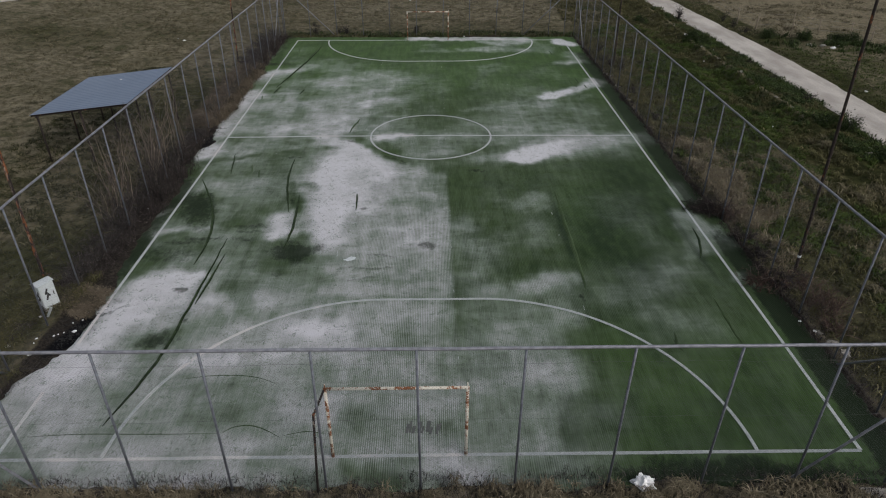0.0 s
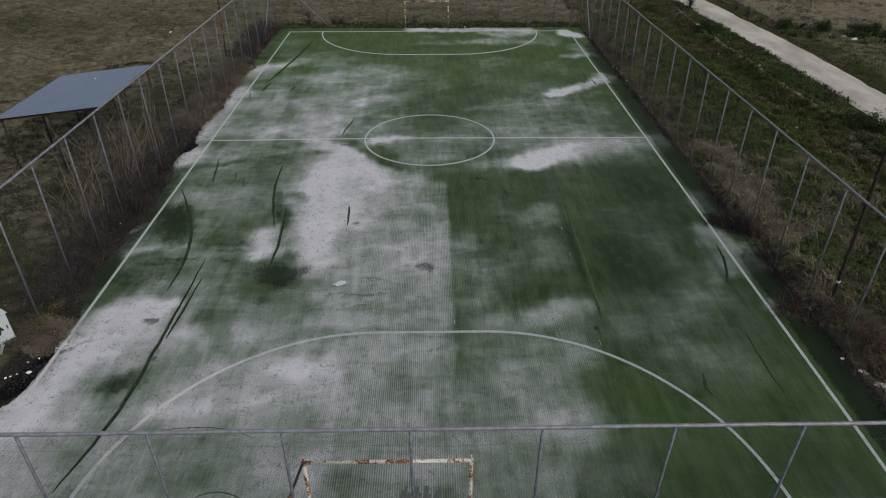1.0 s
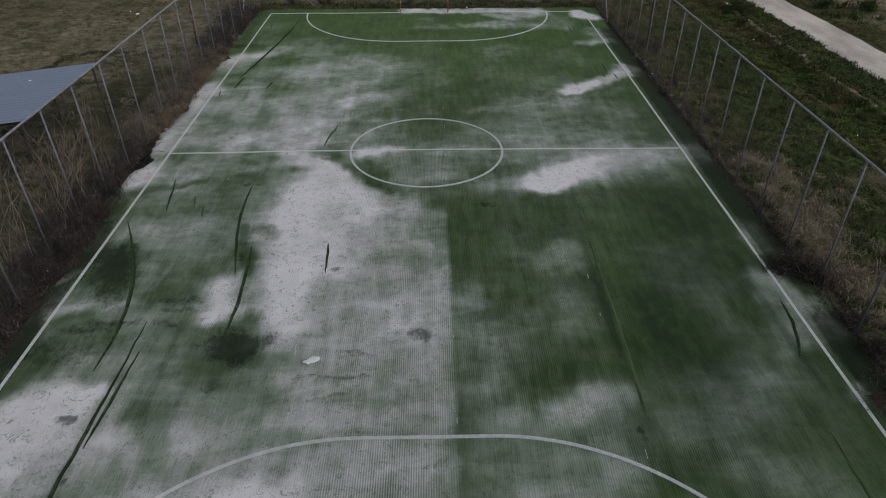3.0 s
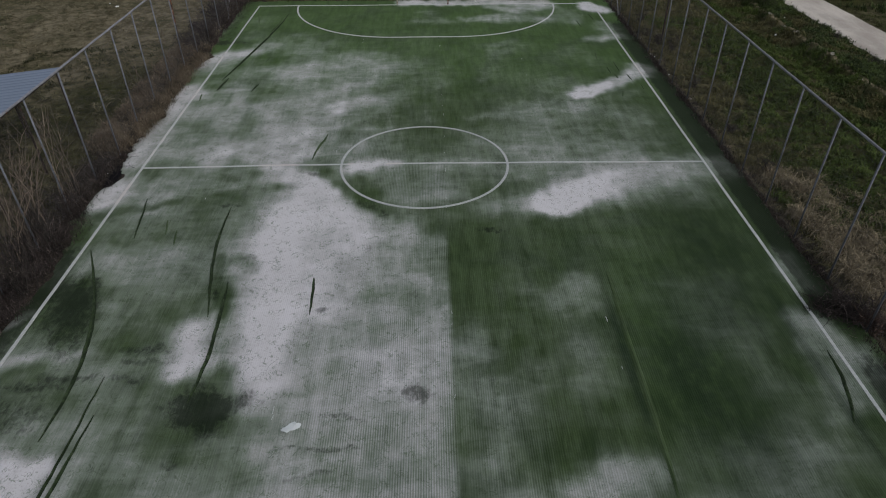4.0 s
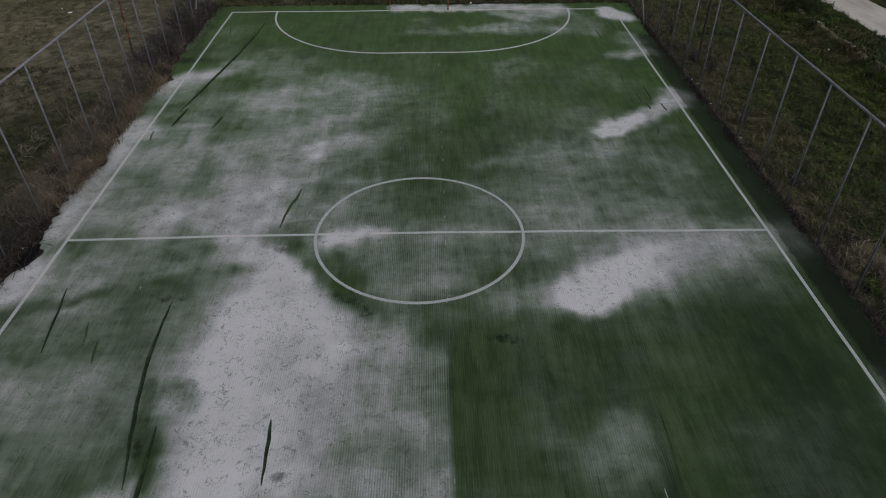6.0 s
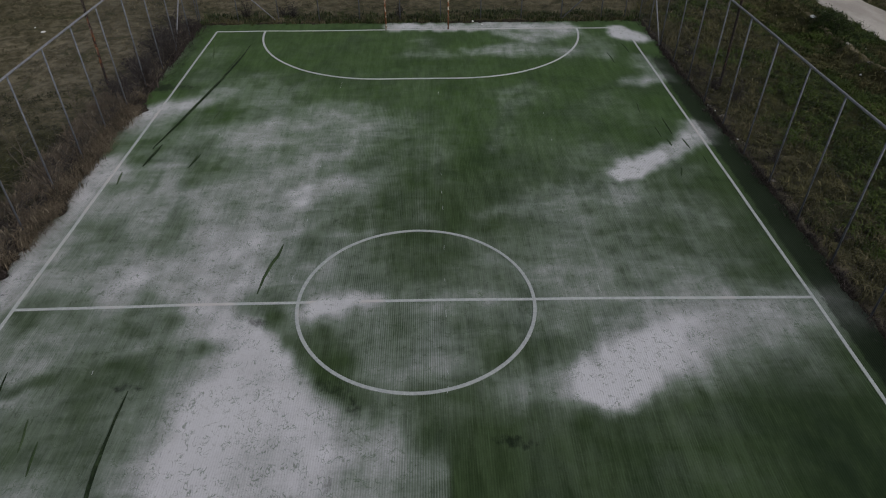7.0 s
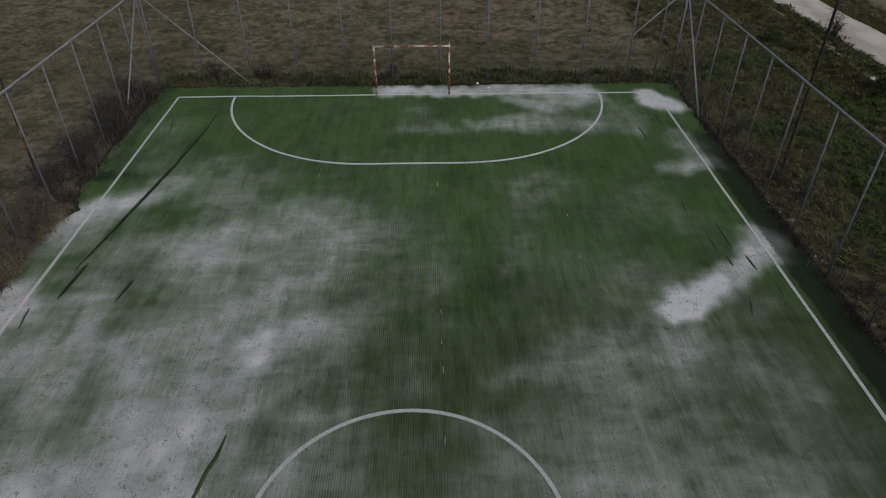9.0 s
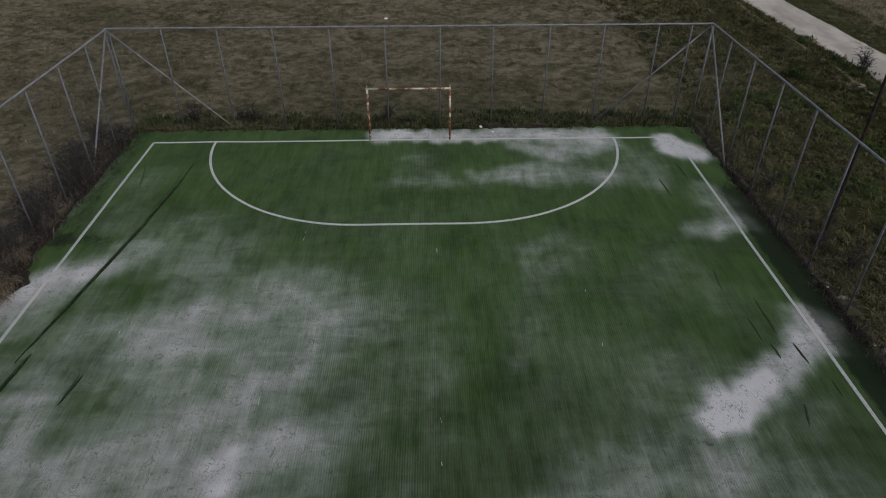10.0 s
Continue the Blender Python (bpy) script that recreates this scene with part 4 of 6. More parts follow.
def build_ground():
    far = np.array([2500, 1600, 1000, 600, 350, 220, 150, 110])
    xs = np.concatenate([-far, lines_of((-80, -40, 1.0), (-40, -12.6, 0.3), (-12.6, -9.8, 0.09), (-9.8, 10.6, 0.8), (10.6, 12.6, 0.09), (12.6, 22, 0.16), (22, 40, 0.3), (40, 80.1, 1.0)), far[::-1]])
    ys = np.concatenate([-far, lines_of((-60, -22.4, 0.8), (-22.4, -20.6, 0.09), (-20.6, 20.4, 0.25), (20.4, 22.2, 0.09), (22.2, 60, 0.3), (60, 90.1, 1.0)), far[::-1]])
    X, Y = np.meshgrid(xs, ys, indexing="ij")
    Z = ground_z(X, Y)
    Z = np.where((np.abs(X) > 100) | (np.abs(Y) > 100), 0.0, Z)
    n, m = X.shape
    i = (np.arange(n - 1)[:, None] * m + np.arange(m - 1)[None]).ravel()
    me = mesh_of("ground", np.stack([X, Y, Z], -1).reshape(-1, 3), np.stack([i, i + m, i + m + 1, i + 1], -1), True)
    out = np.maximum(np.maximum.reduce([np.abs(X) - 11.1, np.abs(Y) - 20.9]), -9 + 9 * ramp(-X, 9.5, 10.0) * ramp(-Y, 12.2, 12.8) * ramp(Y, -18.2, -17.6))
    give(me, "soil", np.exp(-np.clip(out, 0, 9) / 0.3) + 0.7 * ramp(-X, 10.9, 11.1) * ramp(X, -12.8, -12.2) * ramp(-Y, -12, -11) * ramp(Y, -14, -13) + 0.5 * np.exp(-((X - ridge_mid(Y) + 0.45) / 0.3) ** 2) * ramp(Y, -1, 2))
    drift = 7 * (fbm(X, Y, 5, 59, 4) - 0.5)
    give(me, "green", (1 - 0.7 * ramp(-Y + drift, 20, 27)) * (ramp(X, 11.2, 12) * (0.95 - 0.08 * ramp(-Y, 4, 9) * ramp(-X, -14, -12.5)) * (1 - 0.9 * ramp(Y, 21, 27) * ramp(-X, -21, -12)) * (1 - 0.6 * ramp(X, 26, 28)) + 0.72 * ramp(-X, 11, 12) * ramp(-Y, -13, -6) * ramp(X + drift, -19, -15)) + 0.42 * np.exp(-((Y - 22.5) / 4.5) ** 2))
    give(me, "straw", 0.55 * ramp(-Y, 20.9, 21.6) + 0.78 * ramp(X, 25.6, 27) * ramp(Y + 0.55 * (X - 29.5), 18.2, 20.5) + 0.3 * ramp(Y, 40, 60) + 0.42 * ramp(-X, 13, 18) * ramp(Y, 2, 9) + 0.75 * np.exp(-((X - ridge_mid(Y)) / 0.32) ** 2) * ramp(Y, -1, 2))
    give(me, "black", 1.6 * np.exp(-((X + 10.48 - 0.30 * (Y + 15.7)) / 0.32) ** 2 - ((Y + 15.7) / 1.0) ** 2) + 1.1 * np.exp(-((X + 10.85) / 0.28) ** 2 - ((Y + 0.7) / 1.1) ** 2))
    return tagged(part("ground", me, GROUND), "rough winter grassland with straw and bare earth", "ground", kind="structure")


def build_road():
    ys = np.arange(-70, 120, 0.2)
    across = np.linspace(-1, 1, 15)
    Y, A = np.meshgrid(ys, across, indexing="ij")
    half = 1.45 + (fbm(A * 3 + 40, Y, 1.0, 61, 5) - 0.5) * 0.32
    X = road_mid(Y) + A * half
    Z = 0.035 + 0.05 * (1 - A**2) - 0.035 * np.exp(-((np.abs(A) - 0.45) / 0.16) ** 2) - 0.06 * (np.abs(A) > 0.99) + (fbm(X, Y, 1.0, 63) - 0.5) * 0.03
    n, m = X.shape
    i = (np.arange(n - 1)[:, None] * m + np.arange(m - 1)[None]).ravel()
    me = mesh_of("road", np.stack([X, Y, Z], -1).reshape(-1, 3), np.stack([i, i + m, i + m + 1, i + 1], -1), True)
    return tagged(part("road", me, GRAVEL), "pale gravel track with faint wheel ruts", "road", kind="structure")


def build_far_track():
    """A pale bit of another track at the far edge of the field."""
    a, w = np.linspace(-12, 30, 60), np.linspace(0, 3.2, 6)
    A, W = np.meshgrid(a, w, indexing="ij")
    W = W + (fbm(A, W, 1.5, 65) - 0.5) * 0.6
    X, Y = -40.9 + 0.66 * A - 0.75 * W, 34.6 + 0.75 * A + 0.66 * W
    n, m = X.shape
    i = (np.arange(n - 1)[:, None] * m + np.arange(m - 1)[None]).ravel()
    me = mesh_of("road", np.stack([X, Y, ground_z(X, Y) * 0.3 + 0.12], -1).reshape(-1, 3), np.stack([i, i + m, i + m + 1, i + 1], -1)[:, ::-1], True)
    return tagged(part("road", me, GRAVEL), "pale gravel track at the field's edge", "road", kind="structure")


build_ground()
build_road()
build_far_track()

# ---- the pitch: rolls of turf, lines, folds ----
LINE, END_FAR, END_NEAR, SIDE = 0.088, 19.92, -20.35, 10.12
pitch = tagged(thing("pitch", "worn green artificial turf football pitch under drifted pale sand", "pitch"), kind="structure")


def strip(name, pts, width, rise, material, closed=False, label="", worn=0.4):
    """A flat ribbon that lies on the turf along a run of points, with turned-down edges."""
    pts = np.asarray(pts, float)
    if closed:
        ahead = np.roll(pts, -1, 0) - np.roll(pts, 1, 0)
    else:
        ahead = np.gradient(pts, axis=0)
    ahead /= np.linalg.norm(ahead, axis=1, keepdims=True)
    side = np.stack([-ahead[:, 1], ahead[:, 0]], 1)
    across, drop = np.array([-0.5, -0.5, 0.5, 0.5]) * width, np.array([-0.01, rise, rise, -0.01])
    wob = 1 + 0.10 * (fbm(pts[:, 0], pts[:, 1], 0.4, 71) - 0.5)
    P = pts[:, None] + side[:, None] * (across[None, :, None] * wob[:, None, None])
    Z = turf_z(P[..., 0], P[..., 1]) + drop[None] - 0.03 * ramp(sand_at(P[..., 0], P[..., 1]), 0.80, 1.0)
    V = np.concatenate([P, Z[..., None]], -1).reshape(-1, 3)
    n = len(pts)
    i = np.arange(n if closed else n - 1)[:, None] * 4
    j = np.arange(3)[None]
    q = np.stack([i + j, i + j + 1, (i + j + 5), (i + j + 4)], -1).reshape(-1, 4) % (4 * n)
    me = mesh_of(name, V, q[:, ::-1])
    give(me, "sand", sand_at(V[:, 0], V[:, 1]))
    give(me, "worn", worn * np.ones(len(V)))
    return part(name, me, material, pitch, label)


def run(a, b, step=0.1):
    n = max(2, int(math.dist(a, b) / step))
    return np.linspace(a, b, n)


def bend(cx, cy, r, a0, a1, step=0.1):
    a = np.radians(np.linspace(a0, a1, max(8, int(abs(radians(a1 - a0)) * r / step))))
    return np.stack([cx + r * np.cos(a), cy + r * np.sin(a)], 1)


def seam_tears():
    """Short slits in the glued seams where the pale backing shows."""
    r = np.random.RandomState(3)
    for seam, n in ((0.74, 16), (-3.3, 14), (4.74, 8), (-7.28, 6)):
        for y in r.uniform(-18, 16, n):
            strip("seam_tear", run((seam + r.normal(0, 0.012), y), (seam + r.normal(0, 0.012), y + r.uniform(0.06, 0.26)), 0.05), r.uniform(0.006, 0.014), 0.006, PAINT)


def build_rolls():
    cuts = (-11.25, -7.3, -3.3, 0.72, 4.72, 8.7, 11.35)
    for a, b in zip(cuts, cuts[1:]):
        xs = np.linspace(a, b, int((b - a) / 0.07))
        if a in (0.72, 4.72):
            xs = np.concatenate([[a + 0.002], xs[1:]])
        ys = np.arange(-21.4, 21.15, 0.075)
        X, Y = np.meshgrid(xs, ys, indexing="ij")
        Z = turf_z(X, Y) - 0.25 * ramp(beyond_turf(X, Y), 0.12, 0.32)
        for seam in (0.72, 4.72):
            Z += 0.014 * np.exp(-((X - seam) / 0.12) ** 2) * fbm(X * 0, Y, 1.5, 81)
        if a in (0.72, 4.72):
            Z[0] -= 0.006
        n, m = X.shape
        i = (np.arange(n - 1)[:, None] * m + np.arange(m - 1)[None]).ravel()
        me = mesh_of("turf_roll", np.stack([X, Y, Z], -1).reshape(-1, 3), np.stack([i, i + m, i + m + 1, i + 1], -1), True)
        give(me, "sand", sand_at(X, Y))
        give(me, "damp_shade", damp_shade_at(X, Y))
        give(me, "fresh", fresh_at(X, Y))
        give(me, "matted", matted_shade_at(X, Y))
        part("turf_roll", me, TURF, pitch)


def goal_area(end, sign, r, half):
    """The area line: two quarter rounds of six metres about the posts, joined by a short straight."""
    left = bend(-half, end, r, 180, 180 - 90 * sign if sign > 0 else 270)
    right = bend(half, end, r, 90 if sign > 0 else 270, 0 if sign > 0 else 360)
    return np.concatenate([left, run(left[-1], right[0])[1:-1], right])


build_rolls()
strip("touchline", run((-SIDE, END_NEAR), (-SIDE, END_FAR)), LINE, 0.008, PAINT)
strip("touchline", run((SIDE, END_NEAR), (SIDE, END_FAR)), LINE, 0.008, PAINT)
strip("goal_line", run((-SIDE, END_NEAR), (SIDE, END_NEAR)), LINE, 0.011, PAINT, worn=0.9)
strip("goal_line", run((-SIDE, END_FAR), (SIDE, END_FAR)), LINE, 0.011, PAINT, worn=0.0)
strip("halfway_line", run((-SIDE, 0), (SIDE, 0)) * (1, 1) - np.stack([0 * run((-SIDE, 0), (SIDE, 0))[:, 0], 0.0012 * run((-SIDE, 0), (SIDE, 0))[:, 0] ** 2], 1), LINE, 0.011, PAINT)
strip("centre_circle", bend(0, 0, 3.0, 0, 359, 0.08), LINE, 0.014, PAINT, True, worn=0.55)
strip("goal_area_line", goal_area(END_FAR, -1, 6.0, 1.72), LINE, 0.014, PAINT, worn=0.1)
strip("goal_area_line", goal_area(END_NEAR, 1, 6.25, 1.42), LINE, 0.014, PAINT, worn=0.7)
seam_tears()
for x, y, w, l in ((-0.62, -18.32, 0.07, 0.15), (-0.50, -18.26, 0.05, 0.20), (-0.38, -18.36, 0.08, 0.12), (-0.14, -18.28, 0.09, 0.19), (-0.02, -18.36, 0.05, 0.12), (0.20, -18.26, 0.09, 0.18), (0.30, -18.40, 0.06, 0.12), (0.55, -18.34, 0.06, 0.16), (0.66, -18.28, 0.05, 0.12)):
    strip("paint_mark", run((0.62 * x - 0.22, y - 1.2 - l), (0.62 * x - 0.18, y - 1.2 + l), 0.05), w, 0.008, FADED_INK)


def fold(points, width, height):
    """A buckled ridge of loose turf along a few points, with shade painted down one flank."""
    pts = np.asarray(points, float)
    s = np.linspace(0, len(pts) - 1, 12 * (len(pts) - 1))
    k = np.arange(len(pts))
    path = np.stack([np.interp(s, k, pts[:, 0]), np.interp(s, k, pts[:, 1])], 1)
    for _ in range(20):
        path[1:-1] = (path[:-2] + 2 * path[1:-1] + path[2:]) / 4
    path[:, 0] += (fbm(path[:, 0], path[:, 1], 0.5, 91) - 0.5) * 0.06
    ahead = np.gradient(path, axis=0)
    ahead /= np.linalg.norm(ahead, axis=1, keepdims=True)
    side = np.stack([-ahead[:, 1], ahead[:, 0]], 1)
    width *= (0.85 if width > 0.06 else 0.5) * (0.75 + 0.5 * fbm(path[:, 0], path[:, 1], 0.8, 93))
    taper = np.sin(np.linspace(0.06, math.pi - 0.06, len(path))) ** 0.5
    prof_x, prof_z = np.array([-1.0, -0.6, -0.2, 0.25, 0.55, 0.75, 1.0]) * 0.6, np.array([-0.15, 0.45, 0.95, 1.0, 0.6, 0.1, -0.15])
    P = path[:, None] + side[:, None] * (prof_x[None] * (width * taper)[:, None])[..., None]
    Z = turf_z(path[:, 0], path[:, 1])[:, None] + prof_z[None] * height * taper[:, None]
    V = np.concatenate([P, Z[..., None]], -1).reshape(-1, 3)
    i = np.arange(len(path) - 1)[:, None] * 7
    j = np.arange(6)[None]
    me = mesh_of("turf_fold", V, np.stack([i + j, i + j + 7, i + j + 8, i + j + 1], -1).reshape(-1, 4), True)
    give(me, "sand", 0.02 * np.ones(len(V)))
    # shade put into the fold's colour, deeper towards one flank
    flank_shade = 0.75 if height > 0.027 else 0.5 if height < 0.016 else 0.15
    give(me, "damp_shade", (flank_shade * np.array([0.5, 0.5, 0.6, 0.8, 1.0, 1.1, 1.1])[None] * np.ones((len(path), 1))).ravel())
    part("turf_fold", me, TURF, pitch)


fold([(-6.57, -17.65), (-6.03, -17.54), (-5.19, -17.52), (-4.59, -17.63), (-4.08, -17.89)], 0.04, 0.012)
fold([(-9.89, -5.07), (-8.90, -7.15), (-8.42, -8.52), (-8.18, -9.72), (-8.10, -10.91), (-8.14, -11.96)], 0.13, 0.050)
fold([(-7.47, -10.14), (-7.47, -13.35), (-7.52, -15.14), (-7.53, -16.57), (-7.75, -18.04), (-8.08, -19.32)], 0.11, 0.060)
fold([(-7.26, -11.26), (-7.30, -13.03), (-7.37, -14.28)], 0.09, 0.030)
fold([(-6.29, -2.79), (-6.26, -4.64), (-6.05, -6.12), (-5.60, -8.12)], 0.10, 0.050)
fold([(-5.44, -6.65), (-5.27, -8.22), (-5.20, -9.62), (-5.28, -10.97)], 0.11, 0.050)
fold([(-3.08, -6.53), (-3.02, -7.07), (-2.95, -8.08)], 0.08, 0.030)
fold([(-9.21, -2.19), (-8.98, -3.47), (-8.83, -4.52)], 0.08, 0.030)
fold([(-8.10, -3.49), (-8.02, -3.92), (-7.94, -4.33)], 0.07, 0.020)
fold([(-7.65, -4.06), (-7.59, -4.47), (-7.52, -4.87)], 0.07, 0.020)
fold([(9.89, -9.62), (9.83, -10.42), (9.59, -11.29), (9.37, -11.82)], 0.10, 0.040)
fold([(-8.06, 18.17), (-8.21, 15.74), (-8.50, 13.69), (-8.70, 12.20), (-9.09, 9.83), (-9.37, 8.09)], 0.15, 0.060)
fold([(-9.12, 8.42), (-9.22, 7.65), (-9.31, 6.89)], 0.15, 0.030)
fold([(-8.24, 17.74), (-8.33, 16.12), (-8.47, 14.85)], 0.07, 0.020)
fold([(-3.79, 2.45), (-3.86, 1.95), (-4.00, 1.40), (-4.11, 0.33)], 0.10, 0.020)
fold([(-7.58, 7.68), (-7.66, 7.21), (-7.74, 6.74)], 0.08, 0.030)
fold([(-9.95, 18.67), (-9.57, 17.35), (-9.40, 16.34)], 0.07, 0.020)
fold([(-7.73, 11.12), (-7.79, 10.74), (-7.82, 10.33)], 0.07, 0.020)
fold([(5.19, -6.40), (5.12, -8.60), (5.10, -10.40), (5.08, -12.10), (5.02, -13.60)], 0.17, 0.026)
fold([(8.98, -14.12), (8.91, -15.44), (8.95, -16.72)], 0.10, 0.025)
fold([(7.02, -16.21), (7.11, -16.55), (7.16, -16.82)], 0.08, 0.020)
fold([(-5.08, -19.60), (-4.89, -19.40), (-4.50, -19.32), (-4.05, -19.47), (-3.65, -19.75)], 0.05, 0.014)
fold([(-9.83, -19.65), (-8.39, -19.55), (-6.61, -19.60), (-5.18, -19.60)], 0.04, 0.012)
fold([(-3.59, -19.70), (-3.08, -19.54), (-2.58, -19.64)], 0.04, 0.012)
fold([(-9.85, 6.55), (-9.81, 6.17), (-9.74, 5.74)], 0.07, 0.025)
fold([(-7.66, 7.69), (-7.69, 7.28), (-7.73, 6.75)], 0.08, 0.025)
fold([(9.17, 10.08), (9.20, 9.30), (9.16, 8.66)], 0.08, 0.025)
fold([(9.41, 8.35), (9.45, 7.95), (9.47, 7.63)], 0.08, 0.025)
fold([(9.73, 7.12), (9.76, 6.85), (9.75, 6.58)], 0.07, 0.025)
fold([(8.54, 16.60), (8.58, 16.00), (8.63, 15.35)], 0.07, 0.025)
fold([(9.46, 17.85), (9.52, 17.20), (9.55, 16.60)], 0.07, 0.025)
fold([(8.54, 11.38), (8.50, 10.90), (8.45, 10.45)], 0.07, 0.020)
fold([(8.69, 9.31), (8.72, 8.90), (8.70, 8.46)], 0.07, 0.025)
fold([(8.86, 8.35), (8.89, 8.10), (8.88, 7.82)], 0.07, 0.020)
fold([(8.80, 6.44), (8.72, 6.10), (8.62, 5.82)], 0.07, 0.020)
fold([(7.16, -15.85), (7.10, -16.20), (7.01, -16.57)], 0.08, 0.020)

# ---- chain-link fence ----
FX_L, FX_R, FY_N, FY_F, TOP = -11.40, 11.22, -21.25, 21.3, 3.96


def wire_panel(width, height, pitch_m=0.075, r=0.0008):
    """Woven wire of one bay, standing in the xz plane from the origin."""
    runs = []
    for sign in (1, -1):
        for c in np.arange(-height, width, pitch_m):
            lo, hi = max(0.0, -c), min(height, width - c)
            if hi - lo < 0.03:
                continue
            a, b = np.array([c + lo, 0, lo]), np.array([c + hi, 0, hi])
            if sign < 0:
                a[0], b[0] = width - a[0], width - b[0]
            runs.append(([a + (0, 0.002 * sign, 0), b + (0, 0.002 * sign, 0)], (r, r)))
    v, f = tubes(runs)
    return mesh_of("wire_mesh", v, f)


BAY = wire_panel(2.1, 3.9)
POST = None


def fence(a, b, stations, braces):
    """One straight run of fence from a to b; stations are metres along it, braces pairs of foot and head along it."""
    global POST
    a, b = Vector((*a, 0)), Vector((*b, 0))
    way = (b - a).normalized()
    turn = math.degrees(math.atan2(way.y, way.x))
    f = thing("chain_link_fence", "tall galvanised chain-link fence with pipe posts and top rail", "fence", Matrix.Translation(a) @ pose(0, 0, 0, 0, 0, turn), "fences round the pitch")
    length = (b - a).length
    for s in stations:
        if POST is None:
            POST = bpy.data.meshes.new("post")
            bm = pipe((0, 0, -0.25), (0, 0, TOP), 0.027)
            bm.to_mesh(POST)
            bm.free()
        lean = random.uniform(-0.6, 0.6)
        part("post", POST, DULL_ZINC, f, at=pose(s, 0, 0, random.uniform(-0.4, 0.4), lean, 0))
    runs = np.linspace(0, length, 60)
    sag = np.array([0.02 * math.sin(x * 3.1) + 0.015 * math.sin(x * 0.9) for x in runs])
    v, q = tubes([(np.stack([runs, 0 * runs, TOP + sag * 0.2], 1), [0.034] * 60)], 8)
    part("top_rail", mesh_of("top_rail", v, q, True), ZINC, f)
    for z in (TOP - 0.38, 2.1, 0.12):
        v, q = tubes([(np.stack([runs, 0 * runs + 0.004, z + sag * (0.8 if z > 1 else 0.2)], 1), [0.0022] * 60)], 4)
        part("tension_wire", mesh_of("tension_wire", v, q), WIRE, f)
    for foot, head in braces:
        part("brace", pipe((foot, 0.05, 0), (head, 0.05, TOP - 0.05), 0.03), ZINC, f)
    for s, e in zip(stations, stations[1:]):
        part("wire_mesh", BAY, WIRE, f, at=Matrix.Translation((s, 0, 0.05)) @ Matrix.Diagonal(((e - s) / 2.1, 1, 1, 1)))
    return f


near = [0.0, 0.8] + [-8.54 + 2.075 * i - FX_L for i in range(10)] + [FX_R - FX_L - 0.0]
fence((FX_L, FY_N), (FX_R, FY_N), near, [(2.8, 0.0), (FX_R - FX_L - 3.3, FX_R - FX_L)])
farx = [0.0] + [-9.36 + 2.065 * i - FX_L for i in range(10)] + [10.45 - FX_L, FX_R - FX_L]
fence((FX_L, FY_F), (FX_R, FY_F), farx, [(4.0, 0.0), (18.6, FX_R - FX_L)])
left = [0.0] + [-19.36 + 2.04 * i - FY_N for i in range(20)] + [FY_F - FY_N]
fence((FX_L - 0.03, FY_N), (FX_L + 0.1, FY_F), left, [(38.6, 42.55), (3.9, 0.0)])
right = [0.0] + [-19.13 + 2.033 * i - FY_N for i in range(20)] + [FY_F - FY_N]
fence((FX_R, FY_N), (FX_R, FY_F), right, [(38.7, 42.55), (3.9, 0.0)])


# ---- goals ----
def goal(x0, x1, y, height, back, stay_x, paint):
    """A goal of chipped pipe; back is the way from the field, stay_x where rear stays remain."""
    g = thing("goal", "netless football goal of chipped white rusting pipe", "goal", Matrix.Translation((0, y, 0)), "goals")
    for x in (x0, x1):
        part("goal_post", pipe((x, 0, -0.1), (x, 0, height), 0.038, 12), paint, g)
        part("net_peg", pipe((x, 0, height), (x, 0, height + 0.14), 0.014, 8), paint, g)
    part("crossbar", pipe((x0 - 0.04, 0, height), (x1 + 0.04, 0, height), 0.036, 12), paint, g)
    for x in stay_x:
        part("top_stay", pipe((x, 0, height - 0.02), (x - 0.12, back * 0.72, height - 0.05), 0.026, 8), STAY_RUST, g)
        part("rear_stay", pipe((x - 0.12, back * 0.72, height - 0.02), (x - 0.19, back * 0.98, -0.05), 0.028, 8), STAY_RUST, g)
    return g


goal(-2.29, 0.80, END_NEAR, 2.12, -1, (-2.31,), CHIPPED)
goal(-1.75, 1.33, END_FAR, 2.08, 1, (), FLAKED)


# ---- lamp poles, canopy, cabinet ----
def lamp_pole(x, y, lean, paint, banded=False):
    p = thing("lamp_pole", "tall slender floodlight pole of rusted brown steel behind the fence", "pole", pose(x, y, 0, 0, lean, 0), "poles beside the pitch")
    zs = np.array([-0.3, 0.5, 2.5, 5.0, 7.5, 10.0])
    v, f = tubes([(np.stack([0 * zs, 0 * zs, zs], 1), [0.052, 0.050, 0.048, 0.045, 0.042, 0.039])], 12)
    part("shaft", mesh_of("shaft", v, f, True), paint, p)
    part("base_plate", block((0.34, 0.34, 0.03), (0, 0, 0.02), 0.006), paint, p)
    if banded:
        part("collar", pipe((0, 0, 0.62), (0, 0, 0.70), 0.056, 12), CASE, p, "pale painted band")
    part("hatch", block((0.07, 0.02, 0.26), (0, -0.047, 1.0), 0.005), paint, p)


for spot in ((-12.87, -12.62, 0.9, POLE_RUST), (12.22, -12.75, -1.5, BROWN_POLE, True), (-13.04, 13.6, 1.5, POLE_RUST), (12.26, 12.6, -0.7, BROWN_POLE)):
    lamp_pole(*spot)


